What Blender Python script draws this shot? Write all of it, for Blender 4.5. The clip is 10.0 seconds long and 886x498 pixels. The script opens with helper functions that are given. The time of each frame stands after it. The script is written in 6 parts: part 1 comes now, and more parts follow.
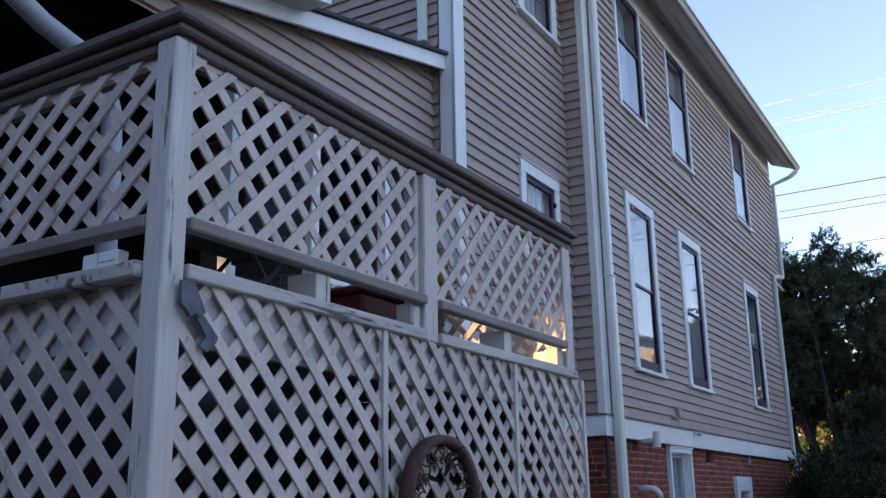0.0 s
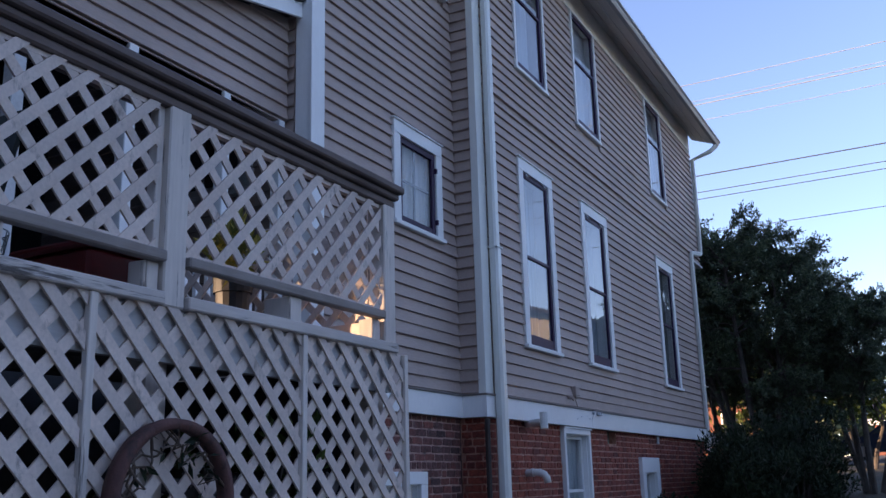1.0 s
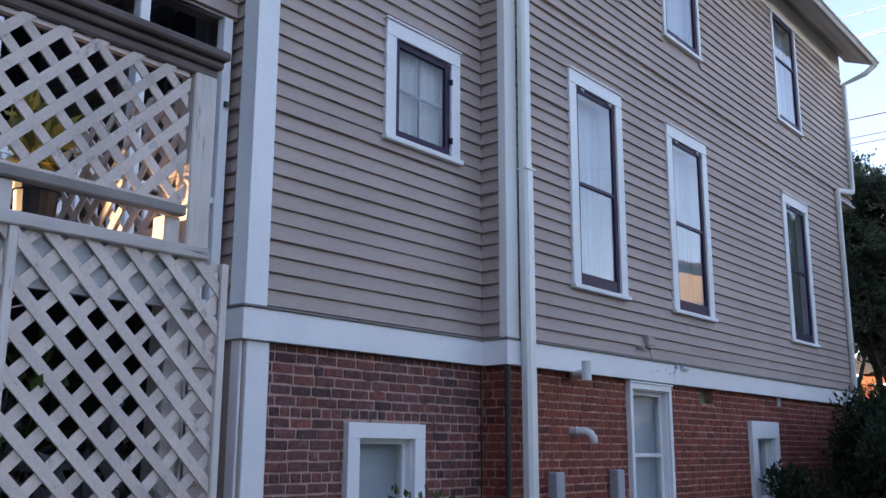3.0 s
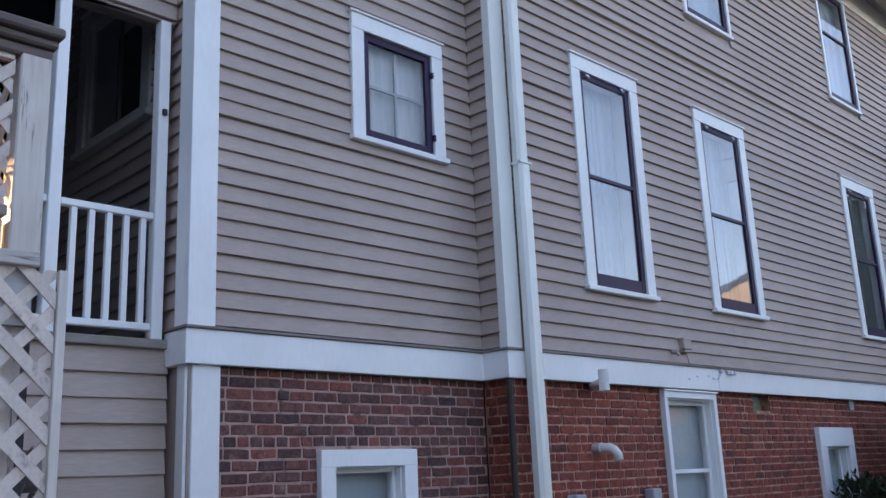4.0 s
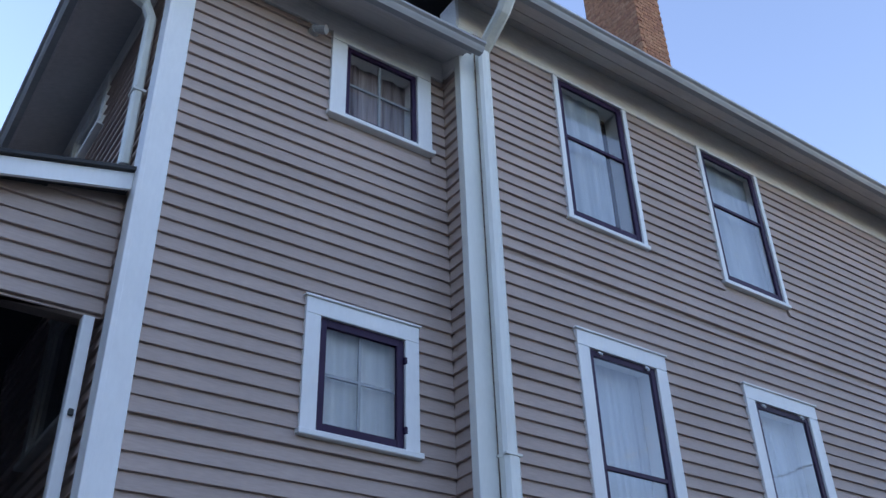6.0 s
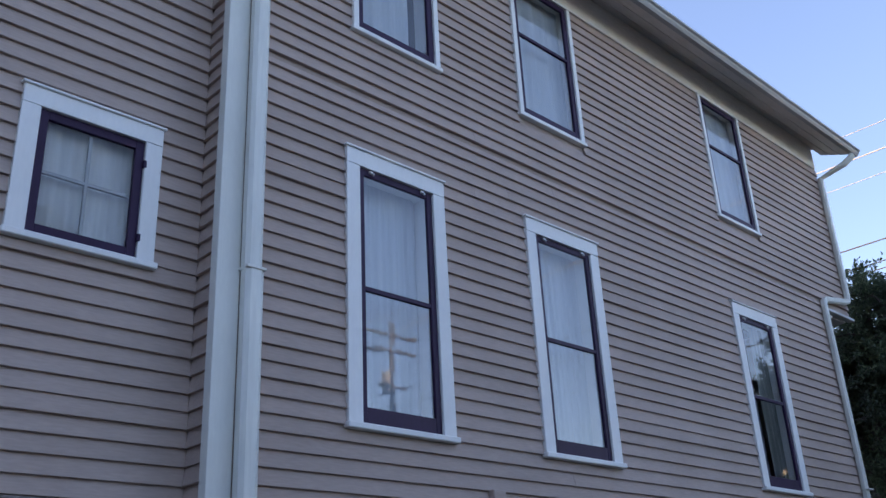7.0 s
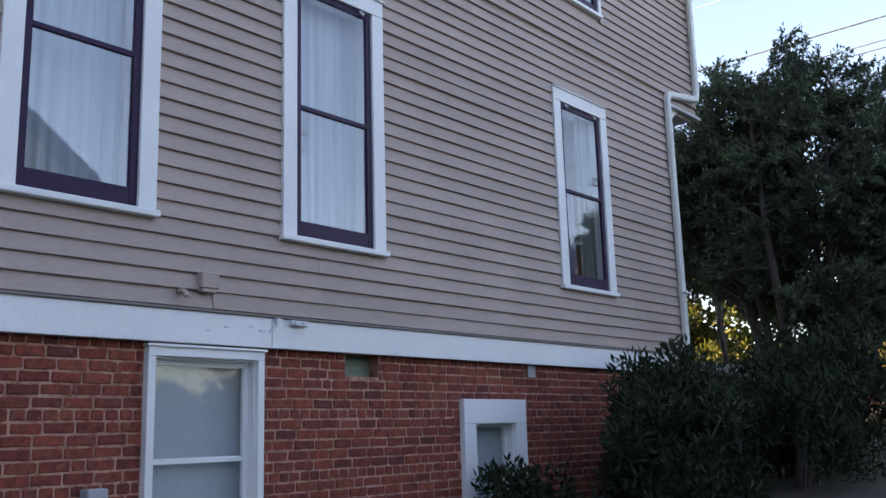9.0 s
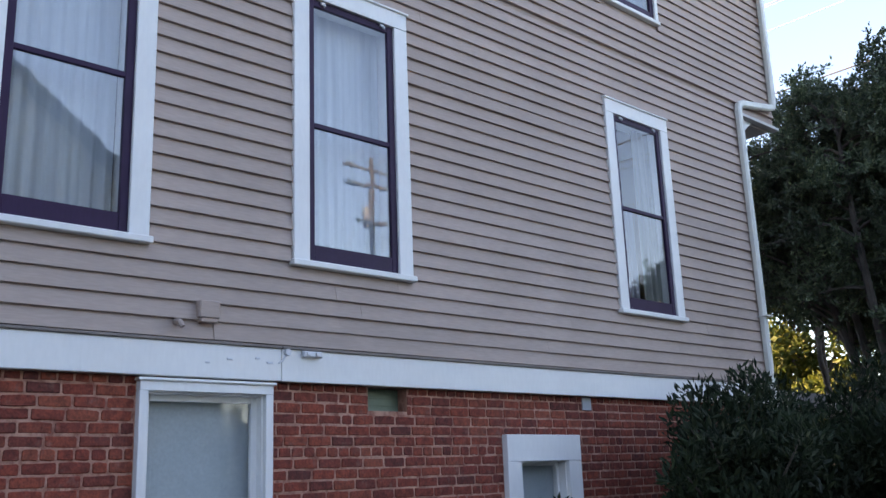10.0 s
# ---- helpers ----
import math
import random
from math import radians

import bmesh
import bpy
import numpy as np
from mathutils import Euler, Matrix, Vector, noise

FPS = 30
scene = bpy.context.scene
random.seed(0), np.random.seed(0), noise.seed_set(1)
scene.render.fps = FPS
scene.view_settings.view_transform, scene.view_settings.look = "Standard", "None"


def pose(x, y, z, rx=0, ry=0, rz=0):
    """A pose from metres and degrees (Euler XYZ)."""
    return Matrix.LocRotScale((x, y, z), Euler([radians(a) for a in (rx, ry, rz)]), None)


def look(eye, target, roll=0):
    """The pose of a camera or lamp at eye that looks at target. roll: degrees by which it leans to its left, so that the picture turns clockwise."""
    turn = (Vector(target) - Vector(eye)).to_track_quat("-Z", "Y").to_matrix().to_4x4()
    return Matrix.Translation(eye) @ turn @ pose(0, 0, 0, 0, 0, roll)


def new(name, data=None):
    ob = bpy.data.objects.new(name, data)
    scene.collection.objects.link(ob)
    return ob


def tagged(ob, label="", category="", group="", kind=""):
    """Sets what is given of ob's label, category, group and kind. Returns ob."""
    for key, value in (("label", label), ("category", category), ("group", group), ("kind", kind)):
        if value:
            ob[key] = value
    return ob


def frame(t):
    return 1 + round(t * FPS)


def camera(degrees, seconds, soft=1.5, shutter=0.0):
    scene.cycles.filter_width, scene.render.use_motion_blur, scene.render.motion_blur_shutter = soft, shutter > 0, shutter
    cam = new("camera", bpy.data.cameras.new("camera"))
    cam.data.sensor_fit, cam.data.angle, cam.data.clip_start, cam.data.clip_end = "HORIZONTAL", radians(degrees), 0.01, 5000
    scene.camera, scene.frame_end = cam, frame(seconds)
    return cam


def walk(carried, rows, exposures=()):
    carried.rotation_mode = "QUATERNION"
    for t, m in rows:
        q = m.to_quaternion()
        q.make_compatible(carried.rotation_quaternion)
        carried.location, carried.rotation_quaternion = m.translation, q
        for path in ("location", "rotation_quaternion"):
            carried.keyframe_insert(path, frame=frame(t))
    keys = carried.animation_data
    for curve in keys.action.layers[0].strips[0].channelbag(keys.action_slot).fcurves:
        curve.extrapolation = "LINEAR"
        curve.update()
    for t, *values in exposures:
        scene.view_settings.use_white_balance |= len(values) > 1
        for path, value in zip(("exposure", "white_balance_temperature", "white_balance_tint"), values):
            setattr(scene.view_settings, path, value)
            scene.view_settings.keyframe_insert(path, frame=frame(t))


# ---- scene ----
cam = camera(50.9, 10.0, soft=1.5)
PATH = [
    (0, (-0.006, -0.047, 1.599), (-0.998, 1.608, 2.125), -0.9),
    (0.5, (0.11, 0.431, 1.615), (-0.782, 2.149, 2.117), -2.9),
    (1, (0.302, 0.935, 1.634), (-0.602, 2.651, 2.121), -1.6),
    (1.5, (0.343, 1.447, 1.659), (-0.619, 3.13, 2.151), -1.6),
    (2, (0.502, 1.89, 1.607), (-0.489, 3.558, 2.094), -3.0),
    (2.5, (0.83, 2.311, 1.573), (-0.403, 3.829, 1.993), -0.7),
    (2.7, (0.881, 2.526, 1.558), (-0.367, 4.03, 1.984), 0.5),
    (3.8, (1.069, 3.73, 1.531), (-0.258, 5.163, 1.958), -2.9),
    (4, (1.071, 3.903, 1.513), (-0.313, 5.264, 1.995), -2.5),
    (4.5, (1.109, 4.3, 1.649), (-0.336, 5.493, 2.348), -0.6),
    (5, (1.193, 4.722, 1.646), (-0.231, 5.831, 2.507), -1.7),
    (5.2, (1.231, 4.855, 1.695), (-0.178, 5.882, 2.675), -1.9),
    (6.3, (1.28, 5.635, 1.69), (-0.083, 6.623, 2.771), -1.8),
    (6.5, (1.352, 5.848, 1.674), (-0.02, 6.924, 2.654), -1.2),
    (7, (1.318, 6.276, 1.606), (0.018, 7.572, 2.399), -3.0),
    (7.5, (1.304, 6.718, 1.613), (0.044, 8.107, 2.309), -2.8),
    (8, (1.535, 7.17, 1.598), (0.261, 8.601, 2.171), -3.5),
    (8.5, (1.502, 7.628, 1.528), (0.229, 9.109, 1.957), -3.2),
    (9, (1.548, 8.033, 1.62), (0.267, 9.519, 2.01), -1.7),
    (9.5, (1.685, 8.472, 1.538), (0.278, 9.837, 1.933), -3.5),
    (10, (1.584, 8.841, 1.579), (0.156, 10.156, 2.061), -2.2),
]
walk(cam, [(t, look(eye, target, roll)) for t, eye, target, roll in PATH],
     exposures=[(0.0, 2.23, 7400, 31), (0.5, 1.93, 6800, 32), (1.0, 1.74, 6700, 35), (1.5, 1.78, 6600, 37), (2.0, 1.74, 6800, 37), (2.5, 2.28, 7500, 35),
                (4.0, 2.7, 8000, 32), (4.5, 3.01, 8100, 31), (5.0, 2.8, 7800, 31), (6.5, 2.18, 7100, 30), (7.0, 2.13, 7300, 32), (7.5, 1.98, 7300, 32),
                (8.0, 1.98, 7600, 31), (8.5, 2.33, 8000, 33), (9.0, 2.56, 8200, 33), (9.5, 2.71, 8400, 33), (10.0, 2.82, 8400, 31)])

# ---- world and sun ----
SUN_ELEVATION, SUN_FROM = 8.0, (-0.85, -0.52)      # low evening sun behind the house
world = bpy.data.worlds.new("evening_sky")
scene.world = world
world.use_nodes = True
wt = world.node_tree
sky = wt.nodes.new("ShaderNodeTexSky")
sky.sky_type = "NISHITA"
sky.sun_disc = False
sky.sun_elevation = radians(SUN_ELEVATION)
sky.sun_rotation = math.atan2(SUN_FROM[0], SUN_FROM[1])
sky.altitude, sky.air_density, sky.dust_density, sky.ozone_density = 100, 0.85, 0.0, 2.0
wt.nodes["Background"].inputs["Strength"].default_value = 0.15
wt.links.new(sky.outputs["Color"], wt.nodes["Background"].inputs["Color"])

sun_data = bpy.data.lights.new("sun", "SUN")
sun_data.energy, sun_data.angle, sun_data.color = 4.5, radians(0.6), (1.0, 0.78, 0.44)
sun = new("sun", sun_data)
flat = math.cos(radians(SUN_ELEVATION))
n = math.hypot(*SUN_FROM)
sun_dir = Vector((SUN_FROM[0] / n * flat, SUN_FROM[1] / n * flat, math.sin(radians(SUN_ELEVATION))))
sun.matrix_world = look(sun_dir * 60, (0, 0, 0))


# ---- materials ----
def nodes_of(name):
    m = bpy.data.materials.new(name)
    m.use_nodes = True
    return m, m.node_tree, m.node_tree.nodes["Principled BSDF"]


def link(t, a, b):
    t.links.new(a, b)


def noise_node(t, scale, detail=4.0, stretch=(1, 1, 1), rough=0.55):
    geo = t.nodes.new("ShaderNodeNewGeometry")
    mp = t.nodes.new("ShaderNodeMapping")
    mp.inputs["Scale"].default_value = stretch
    nz = t.nodes.new("ShaderNodeTexNoise")
    nz.inputs["Scale"].default_value, nz.inputs["Detail"].default_value = scale, detail
    nz.inputs["Roughness"].default_value = rough
    link(t, geo.outputs["Position"], mp.inputs["Vector"])
    link(t, mp.outputs["Vector"], nz.inputs["Vector"])
    return nz.outputs["Fac"]


def ramp(t, fac, stops):
    r = t.nodes.new("ShaderNodeValToRGB")
    while len(r.color_ramp.elements) < len(stops):
        r.color_ramp.elements.new(0.5)
    for e, (p, c) in zip(r.color_ramp.elements, stops):
        e.position = p
        e.color = (*c, 1) if len(c) == 3 else c
    link(t, fac, r.inputs["Fac"])
    return r.outputs["Color"]


def mix(t, kind, fac, a, b):
    m = t.nodes.new("ShaderNodeMixRGB")
    m.blend_type = kind
    for sock, v in (("Fac", fac), ("Color1", a), ("Color2", b)):
        if isinstance(v, (int, float)):
            m.inputs[sock].default_value = v
        elif isinstance(v, tuple):
            m.inputs[sock].default_value = (*v, 1)
        else:
            link(t, v, m.inputs[sock])
    return m.outputs["Color"]


def bump(t, b, height, strength, distance):
    n = t.nodes.new("ShaderNodeBump")
    n.inputs["Strength"].default_value, n.inputs["Distance"].default_value = strength, distance
    link(t, height, n.inputs["Height"])
    link(t, n.outputs["Normal"], b.inputs["Normal"])


def grey(v):
    return (v, v, v)


def surface(name, dark, light, rough=0.6, scale=2.0, fine=60.0, stretch=(1, 1, 1), relief=0.15, depth=0.002,
            jitter=0.0, islands=False, metal=0.0, stain=None, stain_at=(0.62, 0.75), stain_scale=5.0, spec=0.5, grainy=0.35):
    """A surface with a broad tone, a fine grain, and stains or bare patches of their own colour."""
    m, t, b = nodes_of(name)
    broad = noise_node(t, scale, 5.0)
    grain = noise_node(t, fine, 3.0, stretch)
    col = ramp(t, broad, [(0.30, dark), (0.70, light)])
    col = mix(t, "MULTIPLY", grainy, col, ramp(t, grain, [(0.3, grey(0.72)), (0.7, grey(1.12))]))
    if jitter:
        if islands:
            rnd = t.nodes.new("ShaderNodeNewGeometry").outputs["Random Per Island"]
        else:
            rnd = t.nodes.new("ShaderNodeObjectInfo").outputs["Random"]
        col = mix(t, "MULTIPLY", 1.0, col, ramp(t, rnd, [(0.0, grey(1 - jitter)), (1.0, grey(1 + jitter))]))
    if stain:
        patch = noise_node(t, stain_scale, 6.0, stretch if stretch != (1, 1, 1) else (1, 1, 0.6), 0.7)
        col = mix(t, "MIX", ramp(t, patch, [(stain_at[0], grey(0)), (stain_at[1], grey(1))]), col, stain)
    link(t, col, b.inputs["Base Color"])
    b.inputs["Roughness"].default_value, b.inputs["Metallic"].default_value = rough, metal
    b.inputs["Specular IOR Level"].default_value = spec
    bump(t, b, grain, relief, depth)
    return m


SIDING = surface("taupe_clapboard_paint", (0.42, 0.315, 0.27), (0.481, 0.364, 0.315), 0.62, 1.3, 90, (1, 0.12, 1), 0.2, 0.002,
                 jitter=0.05, stain=(0.20, 0.165, 0.14), stain_at=(0.66, 0.95), stain_scale=1.6, spec=0.3)
TRIM = surface("white_trim_paint", (0.785, 0.774, 0.754), (0.872, 0.86, 0.837), 0.5, 1.2, 40, (1, 1, 0.3), 0.04, 0.001, grainy=0.1,
               stain=(0.50, 0.47, 0.43), stain_at=(0.68, 0.95), stain_scale=2.2, spec=0.3)
CREAMTRIM = surface("aged_cream_trim_paint", (0.735, 0.725, 0.665), (0.80, 0.79, 0.73), 0.5, 1.2, 40, (1, 1, 0.3), 0.04, 0.001, grainy=0.1,
                    stain=(0.50, 0.46, 0.39), stain_at=(0.66, 0.95), stain_scale=2.2, spec=0.3)
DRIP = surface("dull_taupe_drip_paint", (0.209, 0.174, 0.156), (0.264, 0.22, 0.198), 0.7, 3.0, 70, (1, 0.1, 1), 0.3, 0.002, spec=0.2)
FRIEZE = surface("cream_frieze_paint", (0.818, 0.773, 0.723), (0.881, 0.837, 0.789), 0.6, 1.1, 40, (1, 0.2, 1), 0.1, 0.001, spec=0.3)
SOFFIT = surface("grey_soffit_paint", (0.551, 0.51, 0.494), (0.664, 0.616, 0.599), 0.7, 1.0, 40, (1, 0.1, 1), 0.1, 0.001, spec=0.2)
LATTICE = surface("weathered_white_lattice_paint", (0.619, 0.501, 0.432), (0.778, 0.632, 0.549), 0.65, 3.0, 70, (1, 1, 1), 0.3, 0.002,
                  jitter=0.09, stain=(0.27, 0.22, 0.19), stain_at=(0.58, 0.74), stain_scale=13.0, spec=0.25)
POST = surface("cracked_white_post_paint", (0.624, 0.543, 0.48), (0.757, 0.664, 0.589), 0.6, 2.0, 60, (1, 1, 0.08), 0.4, 0.003,
               stain=(0.20, 0.165, 0.145), stain_at=(0.585, 0.64), stain_scale=20.0, spec=0.25)
CAPBOARD = surface("flaking_white_cap_paint", (0.531, 0.462, 0.416), (0.67, 0.589, 0.531), 0.6, 2.0, 60, (1, 0.08, 1), 0.4, 0.003,
                   stain=(0.12, 0.10, 0.09), stain_at=(0.56, 0.62), stain_scale=14.0, spec=0.25)
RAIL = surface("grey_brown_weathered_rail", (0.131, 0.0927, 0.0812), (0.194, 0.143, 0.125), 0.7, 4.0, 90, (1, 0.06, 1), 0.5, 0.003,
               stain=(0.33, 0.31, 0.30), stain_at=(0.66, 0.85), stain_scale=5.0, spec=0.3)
MIDRAIL = surface("worn_grey_rail_paint", (0.253, 0.208, 0.182), (0.344, 0.289, 0.259), 0.7, 4.0, 90, (1, 0.06, 1), 0.5, 0.003,
                  stain=(0.17, 0.15, 0.14), stain_at=(0.60, 0.80), stain_scale=6.0, spec=0.25)
BOARD = surface("grey_deck_boards", (0.22, 0.198, 0.182), (0.319, 0.297, 0.275), 0.8, 3.0, 80, (0.06, 1, 1), 0.4, 0.003, jitter=0.1)
RIMBOARD = surface("pale_grey_rim_board", (0.44, 0.418, 0.407), (0.55, 0.528, 0.506), 0.7, 4.0, 60, (1, 0.1, 1), 0.3, 0.002,
                   stain=(0.30, 0.28, 0.27), stain_at=(0.6, 0.85), stain_scale=6.0)
MAROON = surface("dark_plum_sash_paint", (0.030, 0.013, 0.040), (0.042, 0.018, 0.054), 0.5, 3.0, 60, (1, 1, 0.2), 0.1, 0.001, spec=0.2)
# gutter in an even mid grey, darker than the downspouts
GUTTER = surface("mid_grey_aluminium_gutter", (0.324, 0.318, 0.318), (0.408, 0.402, 0.402), 0.45, 1.5, 30, (1, 0.1, 1), 0.05, 0.001,
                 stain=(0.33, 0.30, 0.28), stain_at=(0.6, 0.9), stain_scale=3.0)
DOWNSPOUT = surface("white_downspout_enamel", (0.707, 0.701, 0.643), (0.798, 0.791, 0.724), 0.38, 1.2, 30, (1, 1, 0.1), 0.05, 0.001,
                    stain=(0.45, 0.42, 0.39), stain_at=(0.64, 0.9), stain_scale=3.0)
SHINGLE = surface("dark_asphalt_shingle", (0.035, 0.035, 0.038), (0.06, 0.058, 0.058), 0.9, 3.0, 120, (1, 1, 1), 0.6, 0.004)
# dark tone that holds the gloom of unlit rooms and the crawl space
DARKWALL = surface("dark_gloom_backing", (0.06, 0.058, 0.06), (0.08, 0.078, 0.08), 0.9, 1.0, 40)
BLIND = surface("pale_grey_blind", (0.33, 0.38, 0.396), (0.407, 0.462, 0.479), 0.8, 2.0, 50)
PVC = surface("white_pvc_pipe", (0.62, 0.60, 0.57), (0.74, 0.72, 0.69), 0.4, 5.0, 60, stain=(0.35, 0.30, 0.26), stain_at=(0.6, 0.85), stain_scale=12.0)
GREYBOX = surface("grey_meter_box_metal", (0.32, 0.33, 0.35), (0.40, 0.41, 0.43), 0.45, 5.0, 60)
GREENVENT = surface("faded_green_vent_paint", (0.13, 0.18, 0.13), (0.18, 0.24, 0.17), 0.6, 5.0, 60)
RUST = surface("rusty_iron_tyre", (0.075, 0.028, 0.024), (0.145, 0.058, 0.048), 0.8, 8.0, 90, relief=0.6, depth=0.004,
               stain=(0.03, 0.02, 0.018), stain_at=(0.5, 0.7), stain_scale=18.0)
OLDWOOD = surface("old_brown_wheel_wood", (0.08, 0.05, 0.035), (0.15, 0.10, 0.07), 0.8, 8.0, 90, relief=0.5)
REDPLASTIC = surface("dark_red_plastic", (0.16, 0.012, 0.012), (0.22, 0.018, 0.016), 0.45, 3.0, 40)
# darkened copy of the grey-green canvas, with the deck's shade in its colour
SHADEDCANVAS = surface("shaded_green_canvas", (0.022, 0.027, 0.026), (0.04, 0.046, 0.044), 0.85, 4.0, 80)
GREENGREY = surface("grey_green_canvas", (0.16, 0.19, 0.18), (0.22, 0.25, 0.24), 0.8, 4.0, 80)
# clay kept dark so that the sunbeam hardly shows on the pot
DARKPOT = surface("dark_glazed_clay", (0.018, 0.016, 0.016), (0.035, 0.030, 0.028), 0.6, 5.0, 60)
# dimmer copy of the white trim; porch window and posts take their shade from it
DIMTRIM = surface("dimmed_trim_paint", (0.54, 0.532, 0.525), (0.66, 0.652, 0.645), 0.7, 3.0, 50, stain=(0.24, 0.22, 0.20))
SCRAP = surface("blue_grey_torn_felt", (0.085, 0.088, 0.105), (0.16, 0.163, 0.185), 0.8, 14.0, 90, relief=0.5, depth=0.003)
# porch boards near black: the interior's shade is put into their colour
PORCHWOOD = surface("shade_dark_porch_boards", (0.008, 0.0075, 0.009), (0.014, 0.013, 0.014), 0.85, 1.0, 40, (1, 1, 0.1), spec=0.1)
BROWNIRON = surface("dark_brown_iron", (0.028, 0.018, 0.015), (0.05, 0.032, 0.026), 0.7, 8.0, 60)
BARGREY = surface("grey_glazing_bar_paint", (0.27, 0.28, 0.28), (0.33, 0.34, 0.34), 0.6, 4.0, 60)
BLACKIRON = surface("black_iron", (0.02, 0.02, 0.02), (0.035, 0.035, 0.035), 0.5, 6.0, 60)
WHITEPLASTIC = surface("white_plastic", (0.62, 0.63, 0.66), (0.70, 0.71, 0.74), 0.4, 4.0, 50)
MORTAR = surface("pale_lime_mortar", (0.41, 0.19, 0.135), (0.60, 0.31, 0.226), 0.9, 6.0, 120, relief=0.6, depth=0.003,
                 stain=(0.26, 0.095, 0.066), stain_at=(0.47, 0.62), stain_scale=11.0)
OLDMORTAR = surface("grey_lime_mortar", (0.375, 0.209, 0.169), (0.548, 0.327, 0.27), 0.9, 6.0, 120, relief=0.6, depth=0.003,
                    stain=(0.13, 0.085, 0.075), stain_at=(0.54, 0.68), stain_scale=8.0)


def brick_material(name, tones, islands, soot, smear=(0.30, 0.155, 0.125)):
    m, t, b = nodes_of(name)
    if islands:
        rnd = t.nodes.new("ShaderNodeNewGeometry").outputs["Random Per Island"]
    else:
        rnd = t.nodes.new("ShaderNodeObjectInfo").outputs["Random"]
    col = ramp(t, rnd, [(i / (len(tones) - 1), c) for i, c in enumerate(tones)])
    grain = noise_node(t, 70.0, 5.0)
    col = mix(t, "MULTIPLY", 0.7, col, ramp(t, grain, [(0.28, grey(0.45)), (0.72, grey(1.35))]))
    blotch = noise_node(t, 19.0, 4.0, (1, 1, 1), 0.65)
    col = mix(t, "MULTIPLY", 0.8, col, ramp(t, blotch, [(0.36, grey(0.55)), (0.62, grey(1.2))]))
    dirt = noise_node(t, 2.3, 6.0, (1, 1, 1), 0.7)
    col = mix(t, "MIX", ramp(t, dirt, [(soot[0], grey(0)), (soot[1], grey(0.75))]), col, (0.075, 0.045, 0.042))
    bloom = noise_node(t, 9.0, 6.0, (1, 1, 1), 0.7)
    col = mix(t, "MIX", ramp(t, bloom, [(0.57, grey(0)), (0.74, grey(0.5))]), col, smear)
    link(t, col, b.inputs["Base Color"])
    b.inputs["Roughness"].default_value = 0.85
    bump(t, b, grain, 0.6, 0.004)
    return m


RED_TONES = [(0.14, 0.030, 0.022), (0.275, 0.046, 0.025), (0.32, 0.060, 0.031), (0.22, 0.036, 0.022), (0.36, 0.078, 0.040), (0.165, 0.030, 0.021), (0.29, 0.052, 0.029)]
OLD_TONES = [(0.095, 0.040, 0.038), (0.21, 0.068, 0.054), (0.14, 0.058, 0.052), (0.30, 0.082, 0.058), (0.075, 0.034, 0.033), (0.19, 0.078, 0.068), (0.26, 0.074, 0.056), (0.13, 0.048, 0.042)]
BRICK = brick_material("red_brick", RED_TONES, False, (0.58, 0.78))
BRICK_REST = brick_material("red_brick_rest", RED_TONES, True, (0.58, 0.78))
OLDBRICK = brick_material("weathered_brown_brick", OLD_TONES, False, (0.60, 0.80), (0.30, 0.235, 0.215))
OLDBRICK_REST = brick_material("weathered_brown_brick_rest", OLD_TONES, True, (0.60, 0.80), (0.30, 0.235, 0.215))
CHIMNEYBRICK = brick_material("orange_chimney_brick", [(0.30, 0.12, 0.07), (0.42, 0.19, 0.10), (0.36, 0.15, 0.08), (0.46, 0.23, 0.13)], True, (0.62, 0.85))


def glass_material(name, ior, tint):
    m = bpy.data.materials.new(name)
    m.use_nodes = True
    t = m.node_tree
    t.nodes.remove(t.nodes["Principled BSDF"])
    base_gloss = ((ior - 1) / (ior + 1)) ** 2
    weight = t.nodes.new("ShaderNodeLayerWeight")
    weight.inputs["Blend"].default_value = 0.5
    steep = t.nodes.new("ShaderNodeMath")
    steep.operation = "POWER"
    steep.inputs[1].default_value = 4.5
    link(t, weight.outputs["Facing"], steep.inputs[0])
    fr = t.nodes.new("ShaderNodeMath")
    fr.operation = "MULTIPLY_ADD"
    fr.inputs[1].default_value, fr.inputs[2].default_value = 1 - base_gloss, base_gloss
    link(t, steep.outputs[0], fr.inputs[0])
    clear = t.nodes.new("ShaderNodeBsdfTransparent")
    clear.inputs["Color"].default_value = (*tint, 1)
    gloss = t.nodes.new("ShaderNodeBsdfGlossy")
    gloss.inputs["Roughness"].default_value = 0.0
    wave = t.nodes.new("ShaderNodeBump")
    wave.inputs["Strength"].default_value, wave.inputs["Distance"].default_value = 0.06, 0.01
    link(t, noise_node(t, 3.0, 2.0), wave.inputs["Height"])
    link(t, wave.outputs["Normal"], gloss.inputs["Normal"])
    mx = t.nodes.new("ShaderNodeMixShader")
    link(t, fr.outputs[0], mx.inputs["Fac"])
    link(t, clear.outputs["BSDF"], mx.inputs[1])
    link(t, gloss.outputs["BSDF"], mx.inputs[2])
    link(t, mx.outputs["Shader"], t.nodes["Material Output"].inputs["Surface"])
    return m


GLASS = glass_material("window_glass", 2.05, (0.90, 0.92, 0.93))
PLAINGLASS = glass_material("single_window_glass", 1.5, (0.95, 0.96, 0.96))


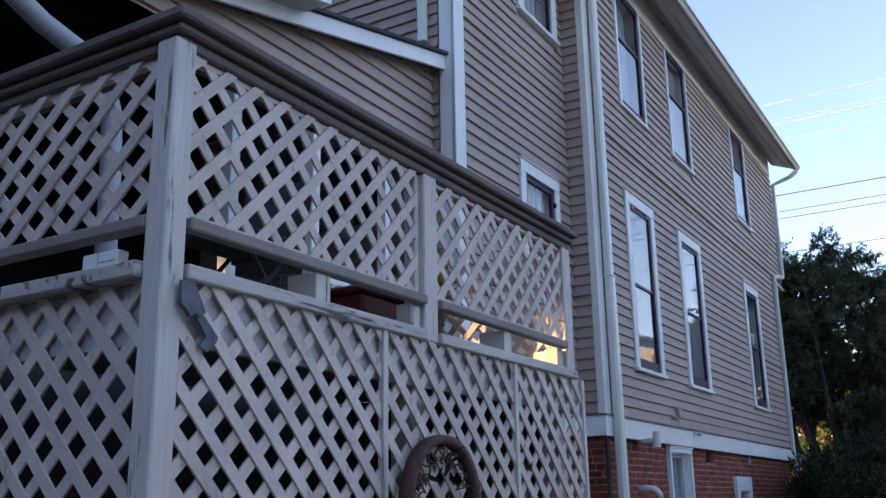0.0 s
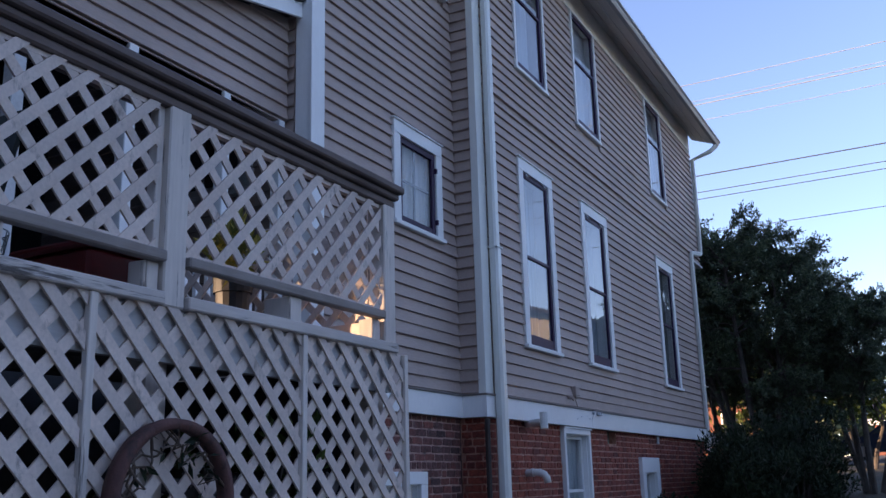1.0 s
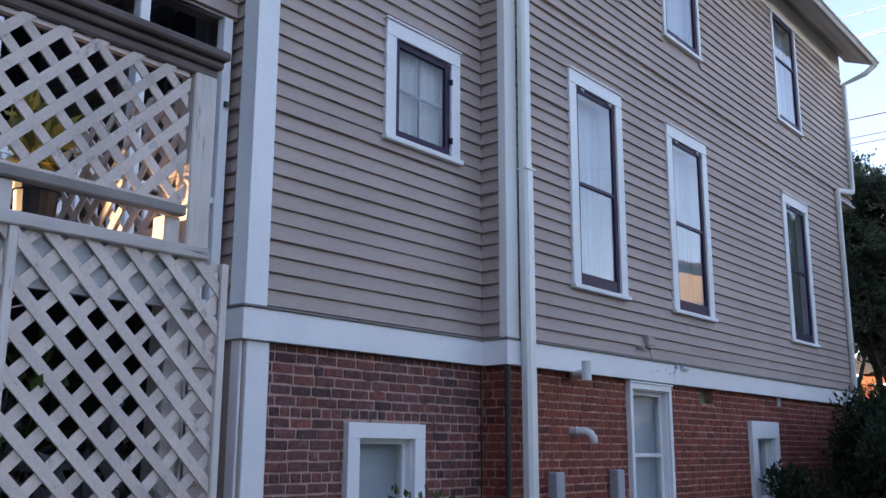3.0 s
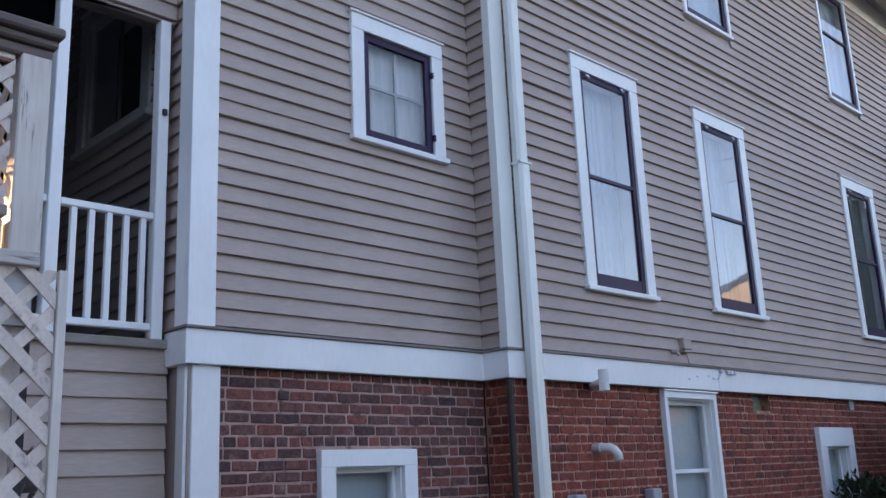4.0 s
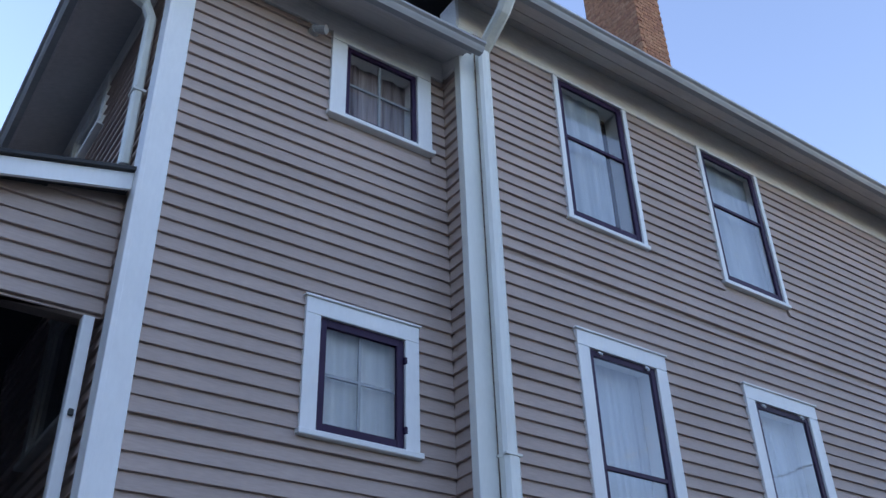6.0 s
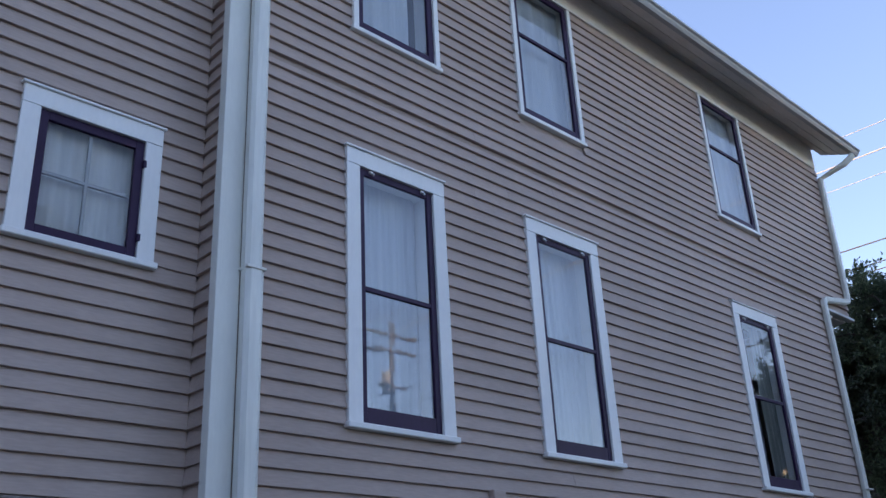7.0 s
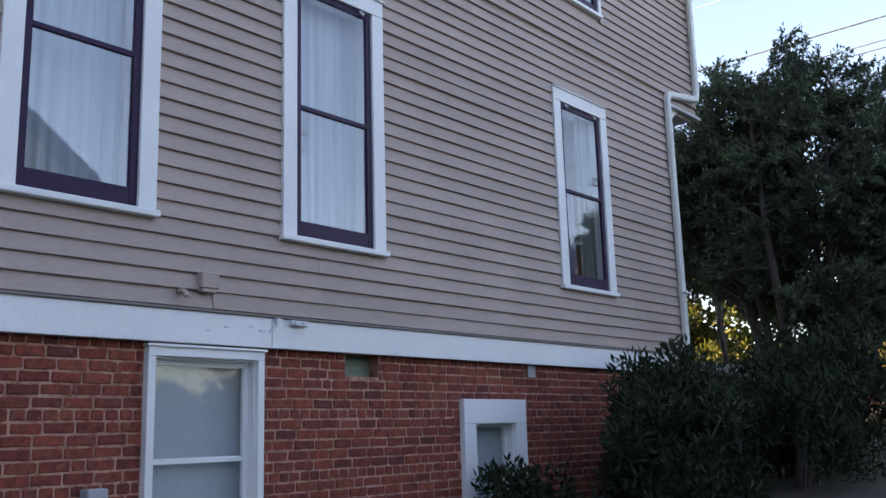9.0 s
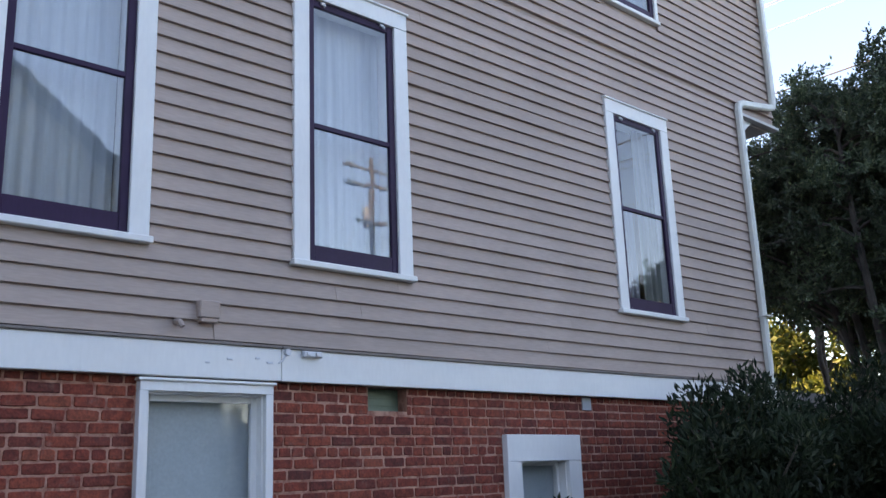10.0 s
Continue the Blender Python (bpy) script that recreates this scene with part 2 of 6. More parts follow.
def screen_material(name, wire, cover):
    """Fine mesh that lets most of the light through."""
    m, t, b = nodes_of(name)
    b.inputs["Base Color"].default_value = (*wire, 1)
    b.inputs["Roughness"].default_value = 0.9
    b.inputs["Specular IOR Level"].default_value = 0.0
    clear = t.nodes.new("ShaderNodeBsdfTransparent")
    mx = t.nodes.new("ShaderNodeMixShader")
    mx.inputs["Fac"].default_value = cover
    link(t, clear.outputs["BSDF"], mx.inputs[1])
    link(t, b.outputs["BSDF"], mx.inputs[2])
    link(t, mx.outputs["Shader"], t.nodes["Material Output"].inputs["Surface"])
    return m


# near-black mesh added to dim what lies behind the porch openings
SCREEN = screen_material("dark_dimming_mesh", (0.005, 0.005, 0.006), 0.40)


def cloth_material(name, dark, light, through_light):
    m, t, b = nodes_of(name)
    weave = noise_node(t, 220.0, 2.0, (1, 1, 0.15))
    # light and shade of folds, put into the colour as upright streaks
    folds = noise_node(t, 14.0, 3.0, (1, 1, 0.05))
    col = ramp(t, folds, [(0.35, dark), (0.65, light)])
    col = mix(t, "MULTIPLY", 0.3, col, ramp(t, weave, [(0.3, grey(0.8)), (0.7, grey(1.1))]))
    link(t, col, b.inputs["Base Color"])
    b.inputs["Roughness"].default_value = 0.9
    tr = t.nodes.new("ShaderNodeBsdfTranslucent")
    link(t, col, tr.inputs["Color"])
    mx = t.nodes.new("ShaderNodeMixShader")
    mx.inputs["Fac"].default_value = through_light
    link(t, b.outputs["BSDF"], mx.inputs[1])
    link(t, tr.outputs["BSDF"], mx.inputs[2])
    link(t, mx.outputs["Shader"], t.nodes["Material Output"].inputs["Surface"])
    return m


CURTAIN = cloth_material("sheer_white_curtain", (0.52, 0.575, 0.61), (0.61, 0.66, 0.69), 0.25)
GREYCURTAIN = cloth_material("grey_green_curtain", (0.645, 0.653, 0.634), (0.78, 0.781, 0.763), 0.3)
PINKCURTAIN = cloth_material("faded_pink_curtain", (0.17, 0.115, 0.115), (0.55, 0.45, 0.44), 0.3)
DIMCURTAIN = cloth_material("dim_lavender_curtain", (0.17, 0.165, 0.20), (0.26, 0.25, 0.29), 0.2)
OLIVECURTAIN = cloth_material("pale_olive_curtain", (0.27, 0.28, 0.25), (0.40, 0.41, 0.375), 0.3)


def leaf_material(name, tones, rough=0.45, clear=0.25, spec=0.5):
    m, t, b = nodes_of(name)
    b.inputs["Specular IOR Level"].default_value = spec
    rnd = t.nodes.new("ShaderNodeNewGeometry").outputs["Random Per Island"]
    col = ramp(t, rnd, [(i / (len(tones) - 1), c) for i, c in enumerate(tones)])
    clump = noise_node(t, 1.6, 3.0)
    col = mix(t, "MULTIPLY", 0.6, col, ramp(t, clump, [(0.36, grey(0.3)), (0.66, grey(1.7))]))
    link(t, col, b.inputs["Base Color"])
    b.inputs["Roughness"].default_value = rough
    tr = t.nodes.new("ShaderNodeBsdfTranslucent")
    link(t, col, tr.inputs["Color"])
    mx = t.nodes.new("ShaderNodeMixShader")
    mx.inputs["Fac"].default_value = clear
    link(t, b.outputs["BSDF"], mx.inputs[1])
    link(t, tr.outputs["BSDF"], mx.inputs[2])
    link(t, mx.outputs["Shader"], t.nodes["Material Output"].inputs["Surface"])
    return m


TREELEAF = leaf_material("dark_evergreen_leaf", [(0.030, 0.046, 0.024), (0.055, 0.080, 0.036), (0.070, 0.098, 0.042), (0.040, 0.060, 0.030), (0.12, 0.145, 0.055)], 0.6)
SPRAYLEAF = leaf_material("grey_green_evergreen_leaf", [(0.045, 0.070, 0.042), (0.085, 0.125, 0.070), (0.11, 0.155, 0.085), (0.060, 0.092, 0.055), (0.17, 0.215, 0.11)], 0.5, 0.25)
# the glow of sunlit leaves is put into this yellow
YELLOWLEAF = leaf_material("sun_yellow_leaf", [(0.42, 0.33, 0.06), (0.30, 0.27, 0.06), (0.16, 0.17, 0.05), (0.50, 0.40, 0.10)], 0.55, 0.3, 0.3)
DRYLEAF = leaf_material("grey_dry_leaf", [(0.16, 0.15, 0.15), (0.26, 0.245, 0.24), (0.10, 0.095, 0.095), (0.34, 0.32, 0.31)], 0.8, 0.15, 0.2)
BUSHLEAF = leaf_material("dark_shrub_leaf", [(0.012, 0.022, 0.011), (0.018, 0.032, 0.015), (0.026, 0.044, 0.020), (0.014, 0.026, 0.013), (0.045, 0.060, 0.026)], 0.62, 0.15, 0.22)
FARLEAF = leaf_material("far_yellow_green_leaf", [(0.05, 0.08, 0.018), (0.085, 0.125, 0.026), (0.13, 0.145, 0.035), (0.065, 0.10, 0.022)], 0.6, 0.4)
LIGHTLEAF = leaf_material("bright_green_leaf", [(0.05, 0.09, 0.02), (0.09, 0.14, 0.03), (0.07, 0.11, 0.025)], 0.5, 0.4)
BARK = surface("grey_brown_bark", (0.055, 0.043, 0.035), (0.12, 0.10, 0.085), 0.9, 5.0, 60, (1, 1, 0.15), 0.8, 0.01)
GROUND = surface("mulch_and_thin_grass", (0.022, 0.019, 0.013), (0.055, 0.038, 0.026), 0.95, 0.6, 25, (1, 1, 1), 0.8, 0.02,
                 stain=(0.03, 0.05, 0.018), stain_at=(0.5, 0.62), stain_scale=1.2)
GRAVEL = surface("pale_bounce_gravel", (0.17, 0.155, 0.135), (0.27, 0.245, 0.22), 0.95, 0.7, 60, (1, 1, 1), 0.8, 0.01)
ASPHALT = surface("worn_asphalt", (0.045, 0.045, 0.047), (0.065, 0.063, 0.062), 0.9, 0.8, 90, relief=0.4)
CARPAINT = surface("dark_blue_car_paint", (0.010, 0.014, 0.028), (0.014, 0.019, 0.036), 0.25, 1.0, 20)
CARGLASS = surface("tinted_car_glass", (0.02, 0.025, 0.03), (0.03, 0.035, 0.04), 0.08, 1.0, 20)
RUBBER = surface("black_rubber", (0.015, 0.015, 0.015), (0.025, 0.025, 0.025), 0.8, 5.0, 60)
CHROME = surface("bare_metal_rim", (0.45, 0.45, 0.46), (0.55, 0.55, 0.56), 0.3, 5.0, 60, metal=1.0)
CREAMWALL = surface("cream_stucco", (0.48, 0.42, 0.32), (0.56, 0.50, 0.39), 0.8, 0.7, 30)
REDWALL = surface("far_red_brick_wall", (0.22, 0.075, 0.05), (0.30, 0.11, 0.07), 0.85, 2.0, 12, (1, 1, 3))
WIRE = surface("bare_cable", (0.05, 0.05, 0.055), (0.09, 0.09, 0.095), 0.4, 2.0, 30)
ALUWIRE = surface("bright_aluminium_cable", (0.413, 0.413, 0.413), (0.468, 0.468, 0.468), 0.35, 2.0, 30)
POLEWOOD = surface("tarred_pole_wood", (0.066, 0.0605, 0.055), (0.099, 0.0908, 0.0825), 0.85, 2.0, 40, (1, 1, 0.05), 0.6)


# ---- mesh helpers ----
ORIGIN = {}


def base(name, place, label, category, group="", kind=""):
    """An Empty at a thing's base, that will parent its parts."""
    ob = new(name)
    ob.location = place
    ob.empty_display_size = 0.2
    ORIGIN[ob] = Vector(place)
    return tagged(ob, label, category, group, kind)


def settle(ob, middle, parent):
    ORIGIN[ob] = Vector(middle)
    if parent is None:
        ob.location = middle
    else:
        ob.parent = parent
        ob.location = Vector(middle) - ORIGIN[parent]
    return ob


def mesh_from(bm, name, middle, material, smooth):
    me = bpy.data.meshes.new(name)
    bmesh.ops.translate(bm, vec=-Vector(middle), verts=bm.verts)
    bm.normal_update()
    bm.to_mesh(me)
    bm.free()
    me.materials.append(material)
    if smooth:
        me.polygons.foreach_set("use_smooth", [True] * len(me.polygons))
    return me


def part(name, bm, material, parent=None, label="", smooth=False):
    """Links a bmesh in world metres as one mesh object, under a thing or a part if one is given."""
    lo = [min(v.co[i] for v in bm.verts) for i in range(3)]
    hi = [max(v.co[i] for v in bm.verts) for i in range(3)]
    middle = ((lo[0] + hi[0]) / 2, (lo[1] + hi[1]) / 2, lo[2])
    ob = new(name, mesh_from(bm, name, middle, material, smooth))
    settle(ob, middle, parent)
    return tagged(ob, label)


def big_mesh(name, verts, faces, material, parent=None, label="", smooth=False):
    verts = np.asarray(verts, float)
    lo, hi = verts.min(0), verts.max(0)
    middle = Vector(((lo[0] + hi[0]) / 2, (lo[1] + hi[1]) / 2, lo[2]))
    me = bpy.data.meshes.new(name)
    me.from_pydata((verts - np.array(middle)).tolist(), [], faces)
    me.materials.append(material)
    if smooth:
        me.polygons.foreach_set("use_smooth", [True] * len(me.polygons))
    ob = new(name, me)
    settle(ob, middle, parent)
    return tagged(ob, label)


def box(bm, x0, x1, y0, y1, z0, z1, bevel=0.0):
    made = bmesh.ops.create_cube(bm, size=1.0, matrix=Matrix.LocRotScale(
        ((x0 + x1) / 2, (y0 + y1) / 2, (z0 + z1) / 2), None, (x1 - x0, y1 - y0, z1 - z0)))
    if bevel:
        edges = {e for v in made["verts"] for e in v.link_edges}
        bmesh.ops.bevel(bm, geom=list(edges), offset=bevel, segments=1, affect="EDGES")
    return bm


def face_box(bm, face, d0, d1, u0, u1, z0, z1, bevel=0.0):
    """A box against a wall: d outwards from the wall's plane, u along it. Faces: ("x", plane) looks to +x, ("y", plane) to -y."""
    if face[0] == "x":
        return box(bm, face[1] + d0, face[1] + d1, u0, u1, z0, z1, bevel)
    return box(bm, u0, u1, face[1] - d1, face[1] - d0, z0, z1, bevel)


def face_point(face, d, u, z):
    return (face[1] + d, u, z) if face[0] == "x" else (u, face[1] - d, z)


def tube(bm, points, radii, n=10, closed=False):
    """A round tube along points."""
    points = [Vector(p) for p in points]
    rings = []
    count = len(points)
    side = Vector((0.31, 0.17, 0.93))
    for i, p in enumerate(points):
        a = points[(i - 1) % count] if closed or i else p
        b = points[(i + 1) % count] if closed or i < count - 1 else p
        along = (b - a).normalized()
        u = side - along * side.dot(along)
        if u.length < 1e-3:
            u = Vector((1, 0, 0)) - along * along.x
        u.normalize()
        side = u
        v = along.cross(u)
        r = radii[i] if isinstance(radii, (list, tuple)) else radii
        rings.append([bm.verts.new(p + (u * math.cos(2 * math.pi * k / n) + v * math.sin(2 * math.pi * k / n)) * r) for k in range(n)])
    for i in range(count if closed else count - 1):
        a, b = rings[i], rings[(i + 1) % count]
        for k in range(n):
            bm.faces.new((a[k], a[(k + 1) % n], b[(k + 1) % n], b[k]))
    if not closed:
        bm.faces.new(list(reversed(rings[0])))
        bm.faces.new(rings[-1])
    return bm


def prism(bm, outline, low, high):
    """A prism between two copies of an outline: low and high turn (a, b) into a place."""
    a = [bm.verts.new(low(*p)) for p in outline]
    b = [bm.verts.new(high(*p)) for p in outline]
    bm.faces.new(list(reversed(a)))
    bm.faces.new(b)
    for i in range(len(outline)):
        j = (i + 1) % len(outline)
        bm.faces.new((a[i], a[j], b[j], b[i]))
    bmesh.ops.recalc_face_normals(bm, faces=bm.faces)
    return bm


def pierced(face, thick, u0, u1, z0, z1, holes):
    """A wall's core with openings through it: u0, u1, z0, z1 each."""
    bm = bmesh.new()
    us = sorted({u0, u1, *(c for h in holes for c in h[:2] if u0 < c < u1)})
    zs = sorted({z0, z1, *(c for h in holes for c in h[2:] if z0 < c < z1)})
    for a, b in zip(us, us[1:]):
        for c, e in zip(zs, zs[1:]):
            if not any(h[0] < (a + b) / 2 < h[1] and h[2] < (c + e) / 2 < h[3] for h in holes):
                face_box(bm, face, -thick, 0, a, b, c, e)
    bmesh.ops.remove_doubles(bm, verts=bm.verts, dist=0.0005)
    inner = [f for f in bm.faces if all(len(e.link_faces) > 2 for e in f.edges) and any(
        g is not f and set(g.verts) == set(f.verts) for g in f.edges[0].link_faces)]
    bmesh.ops.delete(bm, geom=inner, context="FACES")
    return bm


PITCH, FIRST = 0.1138, 2.475        # the clapboards' exposure, and the lowest board's drip edge


def board_mesh(name, pitch, material):
    bm = bmesh.new()
    profile = [(-0.004, 0.0), (0.031, 0.0), (0.033, 0.003), (0.0075, pitch + 0.008), (-0.004, pitch + 0.008)]
    prism(bm, profile, lambda d, z: (d, 0, z), lambda d, z: (d, 1, z))
    me = bpy.data.meshes.new(name)
    bm.to_mesh(me)
    bm.free()
    me.materials.append(material)
    return me


CLAPBOARD = board_mesh("clapboard", PITCH, SIDING)


def clapboards(parent, face, u0, u1, z0, z1, holes=(), top=None, seed=1, first=FIRST, low_edge=None):
    """Boards in courses between z0 and z1, cut at the openings and below a sloping top(u)."""
    rnd = random.Random(seed)
    k = math.floor((z0 - first) / PITCH + 0.4)
    turn = Matrix.Rotation(radians(-90), 4, "Z") if face[0] == "y" else Matrix()
    while first + k * PITCH < z1 - 0.02:
        z = first + k * PITCH
        k += 1
        spans = [(u0, u1)]
        for h in holes:
            if min(h[3], z + PITCH) - max(h[2], z) > 0.25 * PITCH:
                spans = [s for a, b in spans for s in ((a, min(b, h[0])), (max(a, h[1]), b)) if s[1] - s[0] > 0.01]
        if top:
            cut = []
            for a, b in spans:
                a2 = a
                while a2 < b and top(a2) < z + 0.015:
                    a2 += 0.02
                if b - a2 > 0.03:
                    cut.append((a2, b))
            spans = cut
        for a, b in spans:
            joints = [a]
            while b - joints[-1] > 4.6:
                joints.append(joints[-1] + rnd.uniform(1.8, 4.2))
                if b - joints[-1] < 0.7:
                    joints.pop()
                    break
            joints.append(b)
            for c, e in zip(joints, joints[1:]):
                ob = new("clapboard", CLAPBOARD)
                high = min(1.0, (z1 - z) / PITCH) if z + PITCH > z1 else 1.0
                proud = 0.006 if rnd.random() < 0.035 else 0.0            # a sprung board here and there
                place = face_point(face, proud + rnd.uniform(-0.001, 0.0015), c, z + rnd.uniform(-0.0015, 0.0015))
                settle(ob, place, parent)
                ob.rotation_euler = (turn @ Matrix.Rotation(rnd.uniform(-0.0006, 0.0006), 4, "X")).to_euler()
                ob.scale = (1, e - c - 0.0015, high)


# ---- the ground ----
def ground_height(x, y):
    """Level where the camera walks, then rising past the house to the street in front of it."""
    a = min(max((y - 10.0) / 6.0, 0), 1)
    rise = 0.95 * a * a * (3 - 2 * a)
    if y > 16:
        rise += 0.042 * min(y - 16, 30)
    return rise


def build_ground():
    xs = sorted({*np.linspace(-14, 14, 57).tolist(), -900, -300, -120, -60, -35, -22, 22, 35, 60, 120, 300, 900})
    ys = sorted({*np.linspace(-10, 46, 113).tolist(), -900, -300, -120, -60, -30, -18, 60, 90, 150, 300, 900})
    verts = [(x, y, ground_height(x, y) + (noise.noise((x * 1.3, y * 1.3, 0)) * 0.03 if abs(x) < 20 and -12 < y < 40 else 0)) for y in ys for x in xs]
    w = len(xs)
    faces = [(j * w + i, j * w + i + 1, (j + 1) * w + i + 1, (j + 1) * w + i) for j in range(len(ys) - 1) for i in range(w - 1)]
    ob = big_mesh("ground", verts, faces, GROUND, smooth=True)
    tagged(ob, "dark mulch and thin grass sloping up beside the house", "ground", kind="structure")


build_ground()
bm = bmesh.new()
prism(bm, [(36.5, ground_height(0, 36.5) - 0.2), (46, ground_height(0, 46) - 0.2), (46, ground_height(0, 46) + 0.06), (36.5, ground_height(0, 36.5) + 0.06)],
      lambda y, z: (-80, y, z), lambda y, z: (80, y, z))
tagged(part("road", bm, ASPHALT), "grey asphalt street in front of the house", "road", kind="structure")

# unseen pale gravel, added as a reflector for the soffit and frieze
bm = bmesh.new()
box(bm, -1.1, 4.6, -14, 9.8, -0.1, 0.03, 0.01)
tagged(part("driveway", bm, GRAVEL), "unseen gravel slab added beside the house to bounce light upward", "driveway", kind="structure")

# ---- the house ----
MAIN, WING, REAR, RETURN, PORCH = ("x", -3.62), ("x", -3.88), ("y", 6.64), ("y", 9.15), ("x", -4.10)
MAIN_TOP, WING_TOP = 8.05, 7.56
house = base("house", (-7.8, 14.0, 0.0), "three-storey taupe clapboard house with white trim on a brick base", "house")

# openings: u0, u1, z0, z1
TALL = [(10.30, 11.07, 3.07, 5.065), (12.355, 13.155, 3.07, 5.065), (15.94, 16.725, 3.07, 5.03)]
UPPER = [(10.315, 11.19, 6.375, 8.03), (12.365, 13.255, 6.36, 8.025), (15.965, 16.855, 6.335, 8.025)]
SMALL = [(7.995, 8.69, 3.965, 4.805), (8.12, 8.83, 6.685, 7.47)]
BASEMENT = [(11.243, 12.03, 0.80, 2.15), (14.37, 14.94, 0.95, 1.70)]
WING_BASEMENT = (7.69, 8.28, 0.90, 1.625)
REAR_HOLES = [(-5.47, -4.545, 4.02, 5.02), (-6.45, -5.57, 7.07, 7.50)]


def grown(h, side, low, high):
    return (h[0] - side, h[1] + side, h[2] - low, h[3] + high)


main_wall = part("wall", pierced(MAIN, 0.20, 9.16, 18.44, 2.24, 5.72, TALL), SIDING, house)
upper_wall = part("wall", pierced(MAIN, 0.20, 9.16, 19.262, 5.72, 8.45, UPPER), SIDING, house)
wing_wall = part("wall", pierced(WING, 0.20, 6.65, 9.15, 2.24, 7.80, SMALL), SIDING, house)
rear_wall = part("wall", pierced(REAR, 0.20, -9.0, -3.88, 0.0, 7.80, REAR_HOLES), SIDING, house)
return_wall = part("wall", pierced(RETURN, 0.20, -3.88, -3.62, 2.24, 8.45, []), SIDING, house)
bm = bmesh.new()
box(bm, -12.2, -12.0, 6.65, 19.2, 0, 8.4)
part("wall", bm, SIDING, house)
bm = bmesh.new()
box(bm, -12.0, -3.83, 18.24, 18.44, 0, 5.72)
part("wall", bm, SIDING, house)
bm = bmesh.new()
box(bm, -12.0, -3.62, 19.02, 19.20, 5.72, 8.4)
part("wall", bm, SIDING, house)
bm = bmesh.new()
box(bm, -12.0, -9.0, 6.65, 6.85, 0, 8.0)
part("wall", bm, SIDING, house)
# floors and inner wall coloured dark to give the rooms their gloom
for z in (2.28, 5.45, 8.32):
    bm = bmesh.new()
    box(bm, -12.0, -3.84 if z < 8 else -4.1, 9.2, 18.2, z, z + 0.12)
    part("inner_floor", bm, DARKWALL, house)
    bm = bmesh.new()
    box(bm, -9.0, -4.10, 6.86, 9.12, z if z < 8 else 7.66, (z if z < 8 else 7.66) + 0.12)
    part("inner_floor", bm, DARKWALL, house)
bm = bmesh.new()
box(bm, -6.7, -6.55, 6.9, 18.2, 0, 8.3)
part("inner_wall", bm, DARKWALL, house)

clapboards(main_wall, MAIN, 9.28, 18.42, 2.46, 5.72, [grown(h, 0.125, 0.05, 0.14) for h in TALL], seed=3)
clapboards(upper_wall, MAIN, 9.28, 19.26, 5.77, MAIN_TOP, [grown(h, 0.055, 0.05, 0.05) for h in UPPER], seed=4)
clapboards(wing_wall, WING, 6.79, 9.13, 2.46, WING_TOP, [grown(SMALL[0], 0.115, 0.02, 0.12), grown(SMALL[1], 0.145, 0.06, 0.14)], seed=5)
clapboards(return_wall, RETURN, -3.86, -3.645, 2.46, 7.56, seed=6)
clapboards(rear_wall, REAR, -8.9, -4.02, 2.46, 7.56, [grown(REAR_HOLES[0], 0.12, 0.06, 0.12), grown(REAR_HOLES[1], 0.12, 0.06, 0.12)], seed=7)

# corner boards, water table, frieze
for face, u0, u1, z0, z1 in ((MAIN, 9.127, 9.285, 2.46, 8.06), (RETURN, -3.66, -3.578, 2.46, 8.06), (WING, 6.602, 6.79, 2.46, 7.58),
                             (REAR, -4.00, -3.838, 2.46, 7.58)):
    bm = bmesh.new()
    face_box(bm, face, 0, 0.040 if face in (MAIN, WING) else 0.038, u0, u1, z0, z1, 0.004)
    part("corner_board", bm, CREAMTRIM if face in (MAIN, RETURN) else TRIM, house)
for face, u0, u1 in ((MAIN, 9.10, 12.127), (MAIN, 12.131, 18.42), (WING, 6.59, 9.105), (RETURN, -3.84, -3.572), (REAR, -4.10, -3.832)):
    bm = bmesh.new()
    face_box(bm, face, 0, 0.050 if face[0] == "x" else 0.048, u0, u1, 2.237, 2.446, 0.004)
    board = part("water_table", bm, TRIM, house)
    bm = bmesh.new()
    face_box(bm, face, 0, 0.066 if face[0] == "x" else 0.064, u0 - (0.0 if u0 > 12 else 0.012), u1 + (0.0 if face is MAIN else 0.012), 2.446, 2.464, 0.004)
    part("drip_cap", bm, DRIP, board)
for face, u0, u1, z0, z1 in ((MAIN, 8.72, 19.22, MAIN_TOP, 8.44), (WING, 6.60, 9.12, WING_TOP, 7.80), (REAR, -9.0, -3.86, WING_TOP, 7.80), (RETURN, -3.86, -3.60, 7.60, 8.44)):
    bm = bmesh.new()
    if face is MAIN:
        u0 = 9.13
    face_box(bm, face, 0, 0.034 if face[0] == "x" else 0.032, u0, u1, z0, z1, 0.004)
    part("frieze_board", bm, FRIEZE, house)


def sloped_sheet(bm, x0, z0, x1, z1, y0, y1, thick):
    prism(bm, [(x0, z0), (x1, z1), (x1, z1 + thick), (x0, z0 + thick)], lambda x, z: (x, y0, z), lambda x, z: (x, y1, z))
    return bm


# main eave
for a, b in ((0.0, 0.27), (0.295, 0.62), (0.645, 1.0)):
    x0, x1 = -3.60 + 0.435 * a, -3.60 + 0.435 * b
    part("soffit", sloped_sheet(bmesh.new(), x0, 8.435 - 0.173 * a, x1, 8.435 - 0.173 * b, 8.62, 19.62, 0.02), SOFFIT, house)
bm = bmesh.new()
box(bm, -3.165, -3.14, 8.62, 19.62, 8.235, 8.32, 0.003)
part("fascia", bm, SOFFIT, house)


